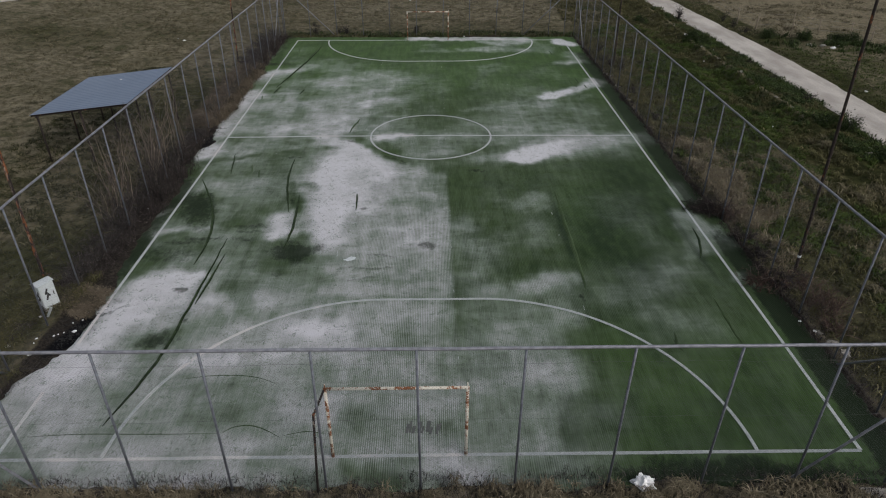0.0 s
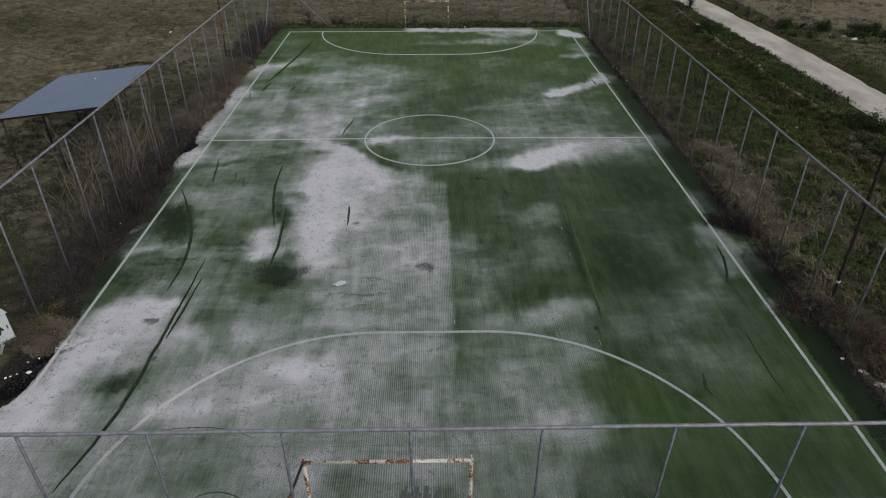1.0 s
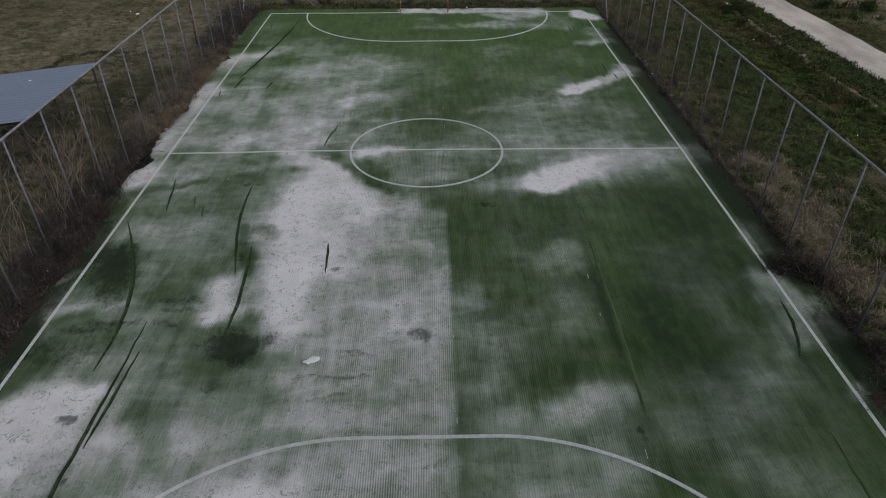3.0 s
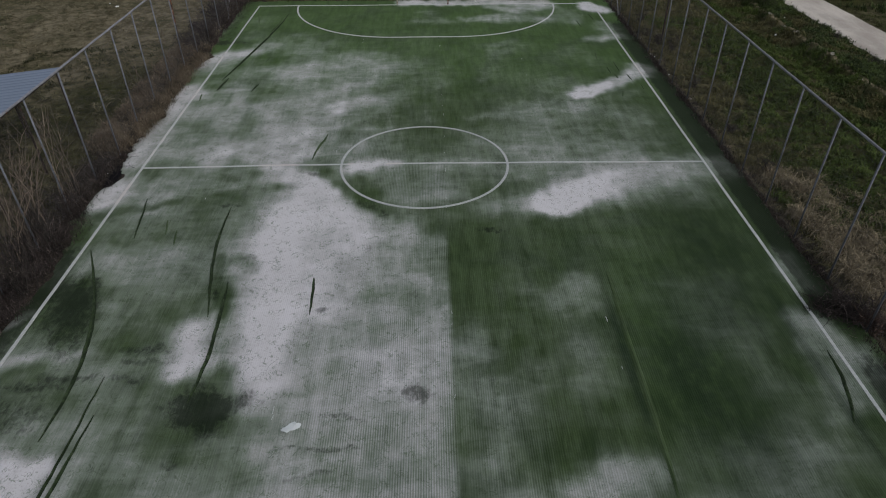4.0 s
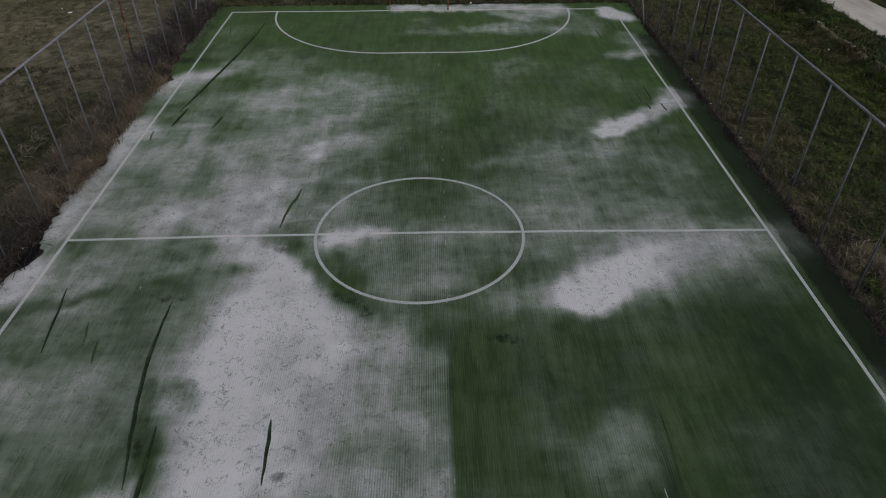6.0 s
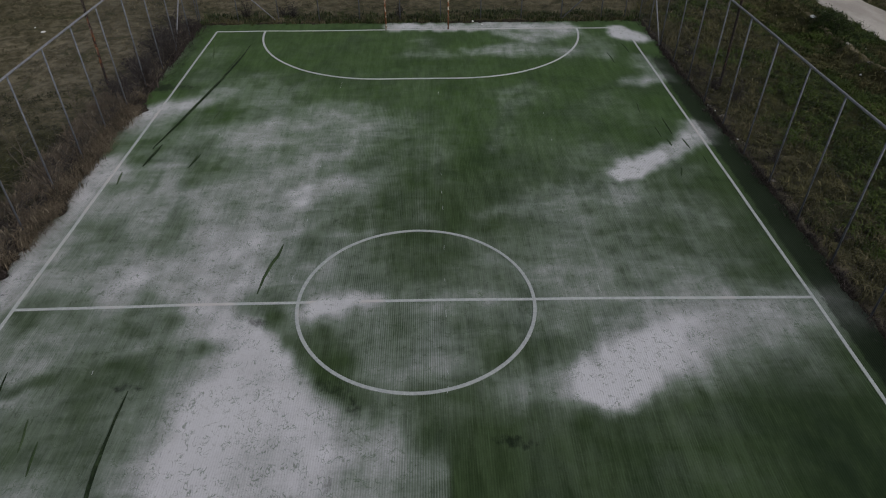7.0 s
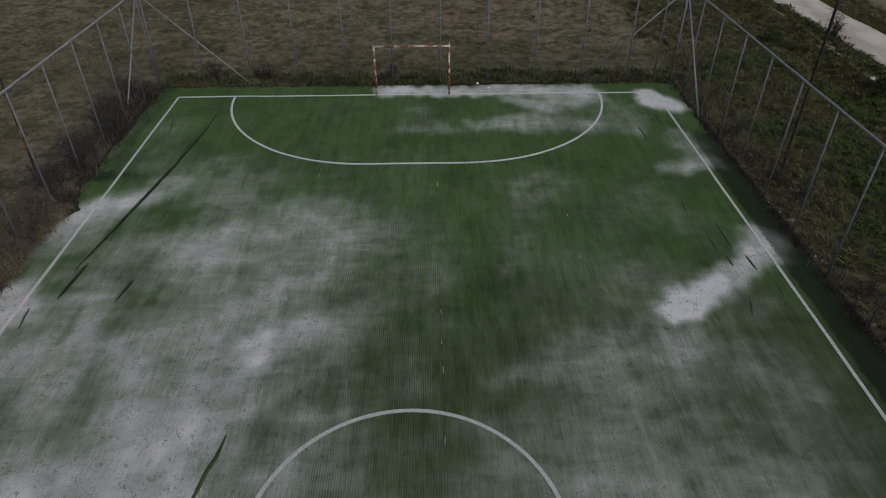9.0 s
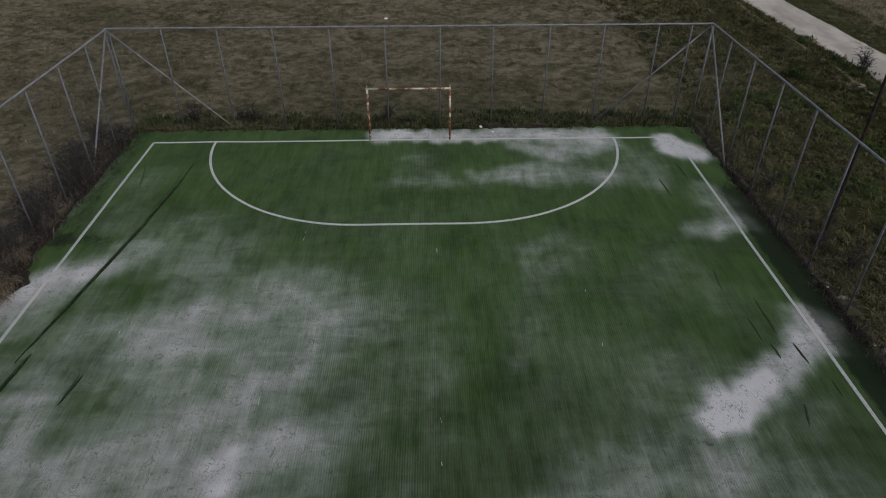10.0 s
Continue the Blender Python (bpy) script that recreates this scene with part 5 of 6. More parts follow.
def canopy():
    """A lean-to roof of ribbed sheet on thin steel posts."""
    x0, x1, y0, y1, z0, z1 = -17.5, -13.15, -3.3, 2.42, 2.25, 2.76
    c = thing("canopy", "open shelter with a grey-blue ribbed sheet roof on dark steel posts", "shelter", Matrix.Translation((x0, y0, 0)))
    w, l = x1 - x0, y1 - y0
    ys = np.linspace(0, l, 20 * 8 + 1)
    wave = 0.009 * ramp(np.cos(np.arange(len(ys)) * 2 * math.pi / 8), 0.2, 0.8)
    verts, faces = [], []
    for down in (0.0, 0.008):
        for x in (0.0, w):
            verts += [(x, y, z0 + (z1 - z0) * x / w + h - down + 0.05) for y, h in zip(ys, wave)]
    n = len(ys)
    for k in range(n - 1):
        faces += [(k, k + n, k + n + 1, k + 1), (k + 2 * n, k + 1 + 2 * n, k + 1 + 3 * n, k + 3 * n), (k, k + 1, k + 1 + 2 * n, k + 2 * n), (k + n, k + 3 * n, k + 1 + 3 * n, k + 1 + n)]
    part("roof_sheet", mesh_of("roof_sheet", verts, faces), ROOF_SHEET, c, "grey-blue ribbed metal sheet")
    slope = math.atan2(z1 - z0, w)
    for y in np.linspace(0.08, l - 0.08, 5):
        bm = block((w / math.cos(slope), 0.05, 0.07), (0, 0, 0), 0.004)
        part("rafter", bm, DARK_STEEL, c, at=Matrix.Translation((w / 2, y, (z0 + z1) / 2 - 0.005)) @ Matrix.Rotation(-slope, 4, "Y"))
    for x in (0.25, w / 2, w - 0.2):
        z = z0 + (z1 - z0) * x / w
        part("purlin", block((0.06, l, 0.06), (x, l / 2, z - 0.07), 0.004), DARK_STEEL, c)
        for y in (0.12, l / 2, l - 0.12):
            part("canopy_post", pipe((x, y, -0.2), (x, y, z - 0.06), 0.04), DARK_STEEL, c)
    return c


canopy()


def cabinet():
    """A roadside electrical box with a pitched lid, a door and sprayed marks."""
    c = thing("electrical_cabinet", "pale grey metal electrical cabinet with black sprayed scrawl", "cabinet", pose(-11.76, -14.36, 0.0, 0, 0, 60) @ Matrix.Diagonal((0.86, 0.86, 1.10, 1.0)))
    part("plinth", block((0.60, 0.38, 0.16), (0, 0, 0.04), 0.015), CONCRETE, c)
    part("case", block((0.55, 0.33, 0.76), (0, 0, 0.49), 0.012), CASE, c)
    bm = bmesh.new()
    vs = [bm.verts.new(p) for p in ((-0.31, -0.21, 0.87), (0.31, -0.21, 0.87), (0.31, 0.21, 0.87), (-0.31, 0.21, 0.87), (-0.31, 0.05, 0.91), (0.31, 0.05, 0.91))]
    for f in ((0, 1, 5, 4), (2, 3, 4, 5), (0, 4, 3), (1, 2, 5), (3, 2, 1, 0)):
        bm.faces.new([vs[i] for i in f])
    part("lid", bm, CASE, c)
    door = part("door", block((0.47, 0.014, 0.66), (0, -0.168, 0.49), 0.006), CASE, c)
    part("door_handle", block((0.03, 0.03, 0.11), (0.17, -0.183, 0.5), 0.006), DARK_STEEL, door)
    for x, z, tilt in ((-0.06, 0.62, 0.6), (-0.02, 0.53, -0.6), (-0.07, 0.45, 0.5)):
        bm = block((0.06, 0.005, 0.19), (0, 0, 0), 0)
        part("scrawl", bm, INK, door, "black spray mark", Matrix.Translation((x, -0.1775, z)) @ Matrix.Rotation(tilt, 4, "Y"))
    for z, tilt in ((0.58, 0.5), (0.48, -0.5), (0.42, 0.6)):
        part("scrawl", block((0.004, 0.06, 0.18), (0, 0, 0), 0), INK, c, "black spray mark", Matrix.Translation((-0.2775, -0.02, z)) @ Matrix.Rotation(tilt, 4, "X"))
    return c


cabinet()
plank = part("plank", block((0.07, 0.02, 0.7), (0, 0, 0.34), 0.004), CASE, at=pose(-11.62, -14.86, 0.02, 30, 28, 20))
tagged(plank, "pale board leaning against the electrical cabinet", "plank")


# ---- litter and small loose things ----
def crumpled(name, label, x, y, z, size, squash, seed, material=PLASTIC, lift=0.0):
    """A crushed sheet or bag: a ball drawn in at its folds."""
    bm = bmesh.new()
    bmesh.ops.create_icosphere(bm, subdivisions=3, radius=1)
    for v in bm.verts:
        p = v.co * 2.1 + Vector((seed * 3.7, seed * 1.3, 0))
        v.co *= 0.62 + 0.75 * abs(noise.noise(p)) + 0.25 * noise.noise(p * 2.6)
        v.co = Vector((v.co.x * size[0], v.co.y * size[1], max(v.co.z, -0.25) * squash))
    low = min(v.co.z for v in bm.verts)
    for v in bm.verts:
        v.co.z -= low
    ob = part(name, bm, material, at=pose(x, y, z + lift, 0, 0, seed * 57.0))
    return tagged(ob, label, "litter")


crumpled("plastic_bag", "crumpled white plastic carrier bag caught in dry grass", 4.72, -21.25, 0.02, (0.26, 0.20), 0.22, 3)
crumpled("paper_scrap", "crushed white paper scrap in weeds behind the goal", 0.08, 21.5, 0.0, (0.09, 0.07), 0.08, 5)
LITTER = ((2.6, 21.0, 0.16), (3.05, 20.55, 0.12), (-18.9, 20.4, 0.22), (-19.6, 21.0, 0.1), (25.9, 6.6, 0.2), (29.4, 16.8, 0.4), (-11.2, -16.6, 0.12), (-11.4, -16.1, 0.06), (-10.7, -15.2, 0.05),
          (-10.9, -15.7, 0.06), (11.3, -15.9, 0.12), (11.1, -15.4, 0.1), (18.9, 14.0, 0.14), (19.8, 20.5, 0.3), (20.6, 16.8, 0.1), (17.2, 3.0, 0.12), (-11.15, -0.55, 0.07), (-15.2, 1.0, 0.1), (-2.03, 36.8, 0.25), (17.5, 0.6, 0.15), (22.2, 27.5, 0.25), (-11.3, -13.3, 0.08), (-11.2, -7.8, 0.07), (11.3, 10.4, 0.08), (11.32, 11.2, 0.1), (11.35, 8.2, 0.09),
          (-11.14, -13.2, 0.06), (-10.49, -15.56, 0.13), (-10.55, -14.67, 0.11), (-10.5, -15.02, 0.07), (-11.25, -16.64, 0.1), (-11.43, -15.89, 0.09), (-11.0, -15.76, 0.08), (-12.1, -16.2, 0.16), (-10.78, -15.61, 0.05), (-10.06, -14.45, 0.06), (-11.85, -14.85, 0.1))
for i, (x, y, s) in enumerate(LITTER):
    crumpled("litter", "small pale scrap of wind-blown plastic litter", x, y, 2.6 if abs(x + 15.2) < 0.01 else float(max(ground_z(x, y), turf_z(x, y) if abs(x) < 11.2 and abs(y) < 21 else -1)), (s * 0.6, s * 0.45), s * 0.25, i + 11)


def torn_sheet(x, y):
    """A torn flap of pale backing that shows through the turf."""
    bm = bmesh.new()
    ring = []
    for a in np.linspace(0, 2 * math.pi, 26, endpoint=False):
        c, d = math.cos(a), math.sin(a)
        r = 1 + 0.55 * noise.noise((c * 1.4, d * 1.4, 4)) + 0.3 * noise.noise((c * 4, d * 4, 9))
        ring.append(bm.verts.new((0.19 * c * r, 0.105 * d * r, 0.045 + 0.03 * math.sin(2 * a + 0.6))))
    face = bm.faces.new(ring)
    deep = bmesh.ops.extrude_face_region(bm, geom=[face])
    for v in deep["geom"]:
        if isinstance(v, bmesh.types.BMVert):
            v.co.z -= 0.012
    bmesh.ops.recalc_face_normals(bm, faces=bm.faces[:])
    ob = part("torn_sheet", bm, CASE, at=pose(x, y, float(turf_z(x, y)), 0, 0, 20))
    tagged(ob, "torn scrap of white sheeting lying on the sandy turf", "litter")


torn_sheet(-2.86, -11.72)
for i, (x, y, w) in enumerate(((11.55, -16.45, 0.3), (11.66, -16.9, 0.22), (11.4, -15.9, 0.16), (11.45, 9.9, 0.16), (11.42, 11.0, 0.13), (11.5, 8.0, 0.14), (11.4, 5.4, 0.12), (11.44, 13.4, 0.12), (20.3, 24.9, 0.2), (20.8, 23.6, 0.26), (21.1, 21.7, 0.3), (21.7, 20.9, 0.2), (20.6, -2.8, 0.34), (20.9, -2.2, 0.2), (29.2, 17.8, 0.35), (28.4, 18.2, 0.3), (30.3, 17.4, 0.3), *((float(ridge_mid(y)) + 0.12 * math.sin(y * 7), y + 0.6 * math.sin(y * 5), 0.1 + 0.1 * math.sin(y * 3) ** 2) for y in range(3, 27, 2)))):
    crumpled("rubble", "pale broken concrete lump lying in the verge", x, y, float(ground_z(x, y)) - 0.02, (w, w * 0.7), w * 0.4, i + 60, CONCRETE)
kerb = part("edge_slab", block((1.7, 0.3, 0.1), (0, 0, 0), 0.02), CONCRETE, at=pose(9.3, -21.55, 0.0, 0, 0, -3))
tagged(kerb, "weathered concrete edging slab in the grass outside the fence", "slab")


# ---- bare shrubs ----
def shrub_runs(rng, height, spread, stems, twigs, up=0.6):
    """Stems that fan out from one root, each with side twigs."""
    runs = []
    for _ in range(stems):
        a, out = rng.uniform(0, 2 * math.pi), rng.uniform(0.15, 1.0) * spread
        h = height * rng.uniform(0.55, 1.0)
        root = np.array([rng.normal(0, 0.12 * spread), rng.normal(0, 0.12 * spread), -0.08])
        t = np.linspace(0, 1, 6)[:, None]
        path = root + t * np.array([math.cos(a) * out, math.sin(a) * out, 0]) * t**0.3 + np.array([0, 0, h]) * (t - 0.22 * t * t)
        path[1:] += rng.normal(0, 0.045 * height, (5, 3)) * t[1:]
        r = 0.012 + 0.007 * height * rng.uniform(0.5, 1)
        runs.append((path, np.linspace(r, 0.005, 6)))
        for _ in range(twigs):
            k = rng.uniform(0.2, 0.95) * 5
            i = int(k)
            p = path[i] + (path[min(i + 1, 5)] - path[i]) * (k - i)
            d = rng.normal(0, 1, 3)
            d[2] = abs(d[2]) * up - 0.1 + 0.5 * (up > 1)
            d *= 0.34 * height * rng.uniform(0.4, 1.0) / np.linalg.norm(d)
            mid = p + d * 0.5 + rng.normal(0, 0.03 * height, 3)
            runs.append(([p, mid, p + d + np.array([0, 0, -0.05 * height])], (0.0075, 0.0055, 0.003)))
    return runs


def cane_runs(rng, height, reach, canes, twigs):
    """Canes that rise from a wide root, arch over and droop, with crooked side twigs."""
    runs, t = [], np.linspace(0, 1, 9)[:, None]
    for _ in range(canes):
        a, out, h = rng.uniform(0, 2 * math.pi), reach * rng.uniform(0.25, 1.15), height * rng.uniform(0.45, 1.1)
        root = np.array([rng.normal(0, 0.22 * reach), rng.normal(0, 0.22 * reach), -0.06])
        arch = rng.uniform(0.5, 0.88)
        path = root + np.array([math.cos(a) * out, math.sin(a) * out, 0]) * t**1.15 + np.array([0, 0, h]) * np.sin(math.pi * arch * t)
        path[1:] += np.cumsum(rng.normal(0, 0.022 * (height + 0.5), (8, 3)), 0)
        path[:, 2] = np.maximum(path[:, 2], -0.05)
        thick = rng.uniform(0.008, 0.017)
        runs.append((path, np.linspace(thick, 0.004, 9)))
        for _ in range(twigs):
            k = rng.randint(2, 9)
            d = rng.normal(0, 1, 3) * (1, 1, 0.8) + (0, 0, 0.35)
            d *= rng.uniform(0.12, 0.42) * (0.35 + 0.5 * height) / np.linalg.norm(d)
            runs.append(([path[k], path[k] + d * 0.5 + rng.normal(0, 0.03, 3), path[k] + d], (0.005, 0.004, 0.0025)))
    return runs


def bush(x, y, runs, material, label, group="shrubs along the fence", sides=3):
    s = thing("bare_shrub", label, "shrub", pose(x, y, float(ground_z(x, y))), group)
    tagged(part("crown", mesh_of("crown", *tubes(runs, sides)), material, s), kind="stuff")


rng = np.random.RandomState(5)
for i in range(30):
    y = -13.3 + i * 0.43
    tall = 0.62 + 0.62 * math.exp(-((y + 5.8) / 3.4) ** 2)
    x = -11.62 + rng.uniform(-0.45, 0.45) + 0.25 * math.exp(-((y + 7.0) / 3.0) ** 2)
    bush(x, y + rng.uniform(-0.25, 0.25), cane_runs(np.random.RandomState(100 + i), tall * rng.uniform(0.7, 1.25), rng.uniform(0.6, 1.1), 14, 5), (BRAMBLE, CANE, TWIG)[i % 3], "leafless tangled grey-brown shrub growing through the fence")
for i in range(18):
    y = 1.0 + i * 0.63
    bush(-11.75 + rng.uniform(-0.4, 0.35), y, cane_runs(np.random.RandomState(200 + i), rng.uniform(0.35, 0.7), rng.uniform(0.45, 0.75), 18, 6), (DRY_CANE, CANE)[i % 2], "low leafless thicket of dry brown stems along the fence")
for i in range(24):
    y = 11.9 + i * 0.37
    bush(-11.75 + rng.uniform(-0.8, 0.6), y, cane_runs(np.random.RandomState(240 + i), rng.uniform(0.55, 1.0), rng.uniform(0.6, 0.95), 30, 8), (BRAMBLE, CANE, TWIG)[i % 3], "low leafless dark bramble tangle along the fence")


def arching_shrub(x, y, height, seed):
    """A wide clump of long bare rods that rise and arch over, each with a few upright side rods."""
    r = np.random.RandomState(seed)
    runs, t = [], np.linspace(0, 1, 8)[:, None]
    for _ in range(12):
        a, out, h = r.uniform(0, 2 * math.pi), r.uniform(0.4, 1.7), height * r.uniform(0.55, 1.1)
        root = np.array([r.normal(0, 0.2), r.normal(0, 0.2), -0.1])
        path = root + np.array([math.cos(a) * out, math.sin(a) * out, 0]) * t**1.3 + np.array([0, 0, h]) * (1.35 * t - 0.4 * t * t)
        path[1:] += np.cumsum(r.normal(0, 0.035, (7, 3)), 0)
        thick = r.uniform(0.011, 0.019)
        runs.append((path, np.linspace(thick, 0.004, 8)))
        for _ in range(4):
            k = r.randint(2, 7)
            d = np.array([r.normal(0, 0.32), r.normal(0, 0.32), r.uniform(0.35, 1.0)]) * r.uniform(0.4, 1.1)
            runs.append(([path[k], path[k] + d * 0.55 + r.normal(0, 0.03, 3), path[k] + d], (0.009, 0.007, 0.004)))
    bush(x, y, runs, SAPLING, "tall leafless shrub of long pale arching rods beside the fence", sides=4)


for i in range(8):
    arching_shrub(-12.1 + rng.uniform(-0.5, 0.5), -8.6 + i * 0.95, 3.0 * rng.uniform(0.8, 1.2), 150 + i)
for i, (x, y, h, w, paint) in enumerate(((10.6, -8.1, 0.40, 0.75, 1), (10.95, -8.4, 0.5, 0.8, 1), (11.4, -8.6, 0.55, 0.7, 1), (11.5, -9.0, 0.5, 0.55, 0), (11.45, -10.6, 0.45, 0.5, 1), (11.5, -11.8, 0.45, 0.5, 1), (10.55, -13.2, 0.28, 0.6, 0), (10.95, -13.5, 0.5, 0.75, 0),
                                      (11.35, -13.4, 0.6, 0.7, 1), (11.9, -14.6, 0.65, 0.7, 0), (12.2, -15.1, 0.6, 0.7, 0), (11.8, -15.9, 0.5, 0.6, 0), (12.0, -13.6, 0.5, 0.5, 0))):
    bush(x, y, cane_runs(np.random.RandomState(300 + i), h, w, 52 if i < 3 else 34, 7), (RED_CANE, BRAMBLE)[paint], "low sprawling leafless red-brown bramble at the edge of the turf")
for i, (x, y, h) in enumerate(((21.45, 27.1, 1.7), (21.2, 26.6, 1.2), (-9.0, 21.9, 1.5), (11.9, 12.4, 1.2), (11.9, 6.5, 0.9), (12.0, 15.8, 1.0), (12.3, 11.2, 1.3), (11.8, 13.6, 1.0), (12.1, -0.9, 0.9), (11.9, 2.2, 0.8), (-1.2, 21.8, 1.0), (-6.6, 21.7, 1.2), (-7.2, 21.9, 0.9), (24.9, 24.0, 1.0), (25.2, 22.2, 0.8), (25.0, 26.4, 1.1), (21.6, 12.8, 0.7), (21.5, 9.2, 0.6), (21.7, 5.2, 0.7))):
    bush(x, y, shrub_runs(np.random.RandomState(400 + i), h, 0.5, 10, 12), TWIG, "thin leafless weed stalks standing in the grass", "weed stalks")


for i, (x, y, dx, dy, h) in enumerate(((-11.7, 5.6, 0.1, -1.2, 2.9), (-11.6, 5.3, -0.15, -0.8, 2.2), (-11.9, 9.2, 0.2, -0.9, 2.4))):
    t = np.linspace(0, 1, 7)
    bow = 0.12 * np.sin(t * 5 + i)
    v, q = tubes([(np.stack([dx * t + bow, dy * t, h * t - 0.1], 1), np.linspace(0.02, 0.008, 7)), ([(dx * 0.6, dy * 0.6, h * 0.6), (dx * 0.5 + 0.1, dy * 0.9 + 0.2, h * 0.9)], (0.01, 0.005))], 5)
    dead = part("dead_branch", mesh_of("dead_branch", v, q, True), SAPLING, at=pose(x, y, float(ground_z(x, y))))
    tagged(dead, "pale bare dead branch leaning on the fence", "branch")


def leafy_bush(x, y, radius, height, seed):
    """A low dense bush: short stems that carry many small folded leaves in uneven clumps."""
    r = np.random.RandomState(seed)
    b = thing("leafy_bush", "dark green leafy bush beside the gravel track", "bush", pose(x, y, float(ground_z(x, y))), "bushes on the verge")
    tagged(part("stems", mesh_of("stems", *tubes(cane_runs(r, height, radius, 16, 5), 3)), TWIG, b), kind="stuff")
    knots = r.normal(0, 1, (26, 3)) * (0.45 * radius, 0.45 * radius, 0.24 * height) + (0, 0, 0.52 * height)
    n = 1700
    c = knots[r.randint(0, len(knots), n)] + r.normal(0, 0.13, (n, 3))
    c[:, 2] = np.maximum(c[:, 2], 0.03)
    a, s = r.normal(0, 1, (n, 3)), r.uniform(0.025, 0.06, (n, 1))
    a /= np.linalg.norm(a, axis=1, keepdims=True)
    w = np.cross(a, r.normal(0, 1, (n, 3)))
    w /= np.linalg.norm(w, axis=1, keepdims=True) + 1e-6
    v = np.stack([c - a * s, c + w * s * 0.5 + (0, 0, 0.008), c + a * s, c - w * s * 0.5 + (0, 0, 0.008)], 1).reshape(-1, 3)
    i = np.arange(n) * 4
    tagged(part("leaves", mesh_of("leaves", v, np.concatenate([np.stack([i, i + 1, i + 2], -1), np.stack([i, i + 2, i + 3], -1)])), WEED, b), kind="stuff")


for i, (x, y, r, h) in enumerate(((21.15, 0.2, 0.75, 0.8), (20.5, 0.9, 0.6, 0.6), (20.1, 19.8, 0.65, 0.65), (20.5, 18.8, 0.5, 0.5), (17.8, 26.0, 0.6, 0.6), (20.9, -3.6, 0.6, 0.6), (30.6, 18.8, 0.8, 0.7), (31.5, 18.3, 0.7, 0.7), (26.2, 20.2, 0.6, 0.5), (28.6, 19.4, 0.6, 0.5))):
    leafy_bush(x, y, r, h, 500 + i)


# ---- grass and weeds ----
def root_z(x, y):
    return np.where((np.abs(x) < 11.2) & (np.abs(y) < 21.1), np.maximum(ground_z(x, y), turf_z(x, y)), ground_z(x, y))


def tufts(name, xs, ys, blades, height, spread, material, label, lean=0.6, width=0.012):
    """Clumps of flat blades, each a bent pair of triangles, rooted on the ground."""
    rng = np.random.RandomState(len(name) + len(xs))
    n = len(xs) * blades
    bx = np.repeat(xs, blades) + rng.normal(0, spread, n)
    by = np.repeat(ys, blades) + rng.normal(0, spread, n)
    bz = root_z(bx, by) - 0.03
    h = height * rng.uniform(0.45, 1.2, n)
    a = rng.uniform(0, 2 * math.pi, n)
    tilt = rng.uniform(0.1, lean, n)
    w = width * rng.uniform(0.6, 1.5, n)
    c, s = np.cos(a), np.sin(a)
    base = np.stack([bx, by, bz], -1)
    sidew = np.stack([-s * w, c * w, 0 * w], -1)
    midp = base + np.stack([c * h * tilt * 0.35, s * h * tilt * 0.35, h * 0.62], -1)
    tip = base + np.stack([c * h * tilt, s * h * tilt, h * (1.05 - 0.35 * tilt)], -1)
    V = np.stack([base - sidew, base + sidew, midp + sidew * 0.7, midp - sidew * 0.7, tip], 1).reshape(-1, 3)
    i = np.arange(n) * 5
    F = np.concatenate([np.stack([i, i + 1, i + 2], -1), np.stack([i, i + 2, i + 3], -1), np.stack([i + 3, i + 2, i + 4], -1)])
    return tagged(part(name, mesh_of(name, V, F), material), label, "grass", kind="stuff")


def tussocks(name, xs, ys, blades, radius, height, material, label, width=0.014, drift=0.5):
    """Mounds of long blades that rise from a tight crown, arch outwards and lie over, all combed a little one way."""
    rng = np.random.RandomState(3 * len(name) + len(xs))
    m = len(xs)
    size = np.repeat(rng.uniform(0.6, 1.35, m), blades)
    way = np.repeat(2 * math.pi * fbm(xs, ys, 6.0, 37, 2) * 2, blades)
    n = m * blades
    a = rng.uniform(0, 2 * math.pi, n)
    out = np.stack([np.cos(a) + drift * np.cos(way), np.sin(a) + drift * np.sin(way), 0 * a], -1) * (radius * size * rng.uniform(0.35, 1.15, n))[:, None]
    h = height * size * rng.uniform(0.6, 1.15, n)
    bx, by = np.repeat(xs, blades) + rng.normal(0, 0.3 * radius, n), np.repeat(ys, blades) + rng.normal(0, 0.3 * radius, n)
    base = np.stack([bx, by, root_z(bx, by) - 0.02], -1)
    up = np.array([0, 0, 1.0])
    p1 = base + out * 0.28 + up * (0.75 * h)[:, None]
    p2 = base + out * 0.68 + up * (0.92 * h)[:, None]
    p3 = base + out * 1.1 + up * (0.42 * h * rng.uniform(0.2, 1.4, n))[:, None]
    side = np.stack([-out[:, 1], out[:, 0], 0 * a], -1)
    side *= (width * rng.uniform(0.6, 1.4, n) / (np.linalg.norm(side, axis=1) + 1e-6))[:, None]
    V = np.stack([base - side * 0.6, base + side * 0.6, p1 - side, p1 + side, p2 - side * 0.8, p2 + side * 0.8, p3], 1).reshape(-1, 3)
    i = np.arange(n) * 7
    F = np.concatenate([np.stack([i + j, i + k, i + l], -1) for j, k, l in ((0, 1, 3), (0, 3, 2), (2, 3, 5), (2, 5, 4), (4, 5, 6))])
    return tagged(part(name, mesh_of(name, V, F), material), label, "grass", kind="stuff")


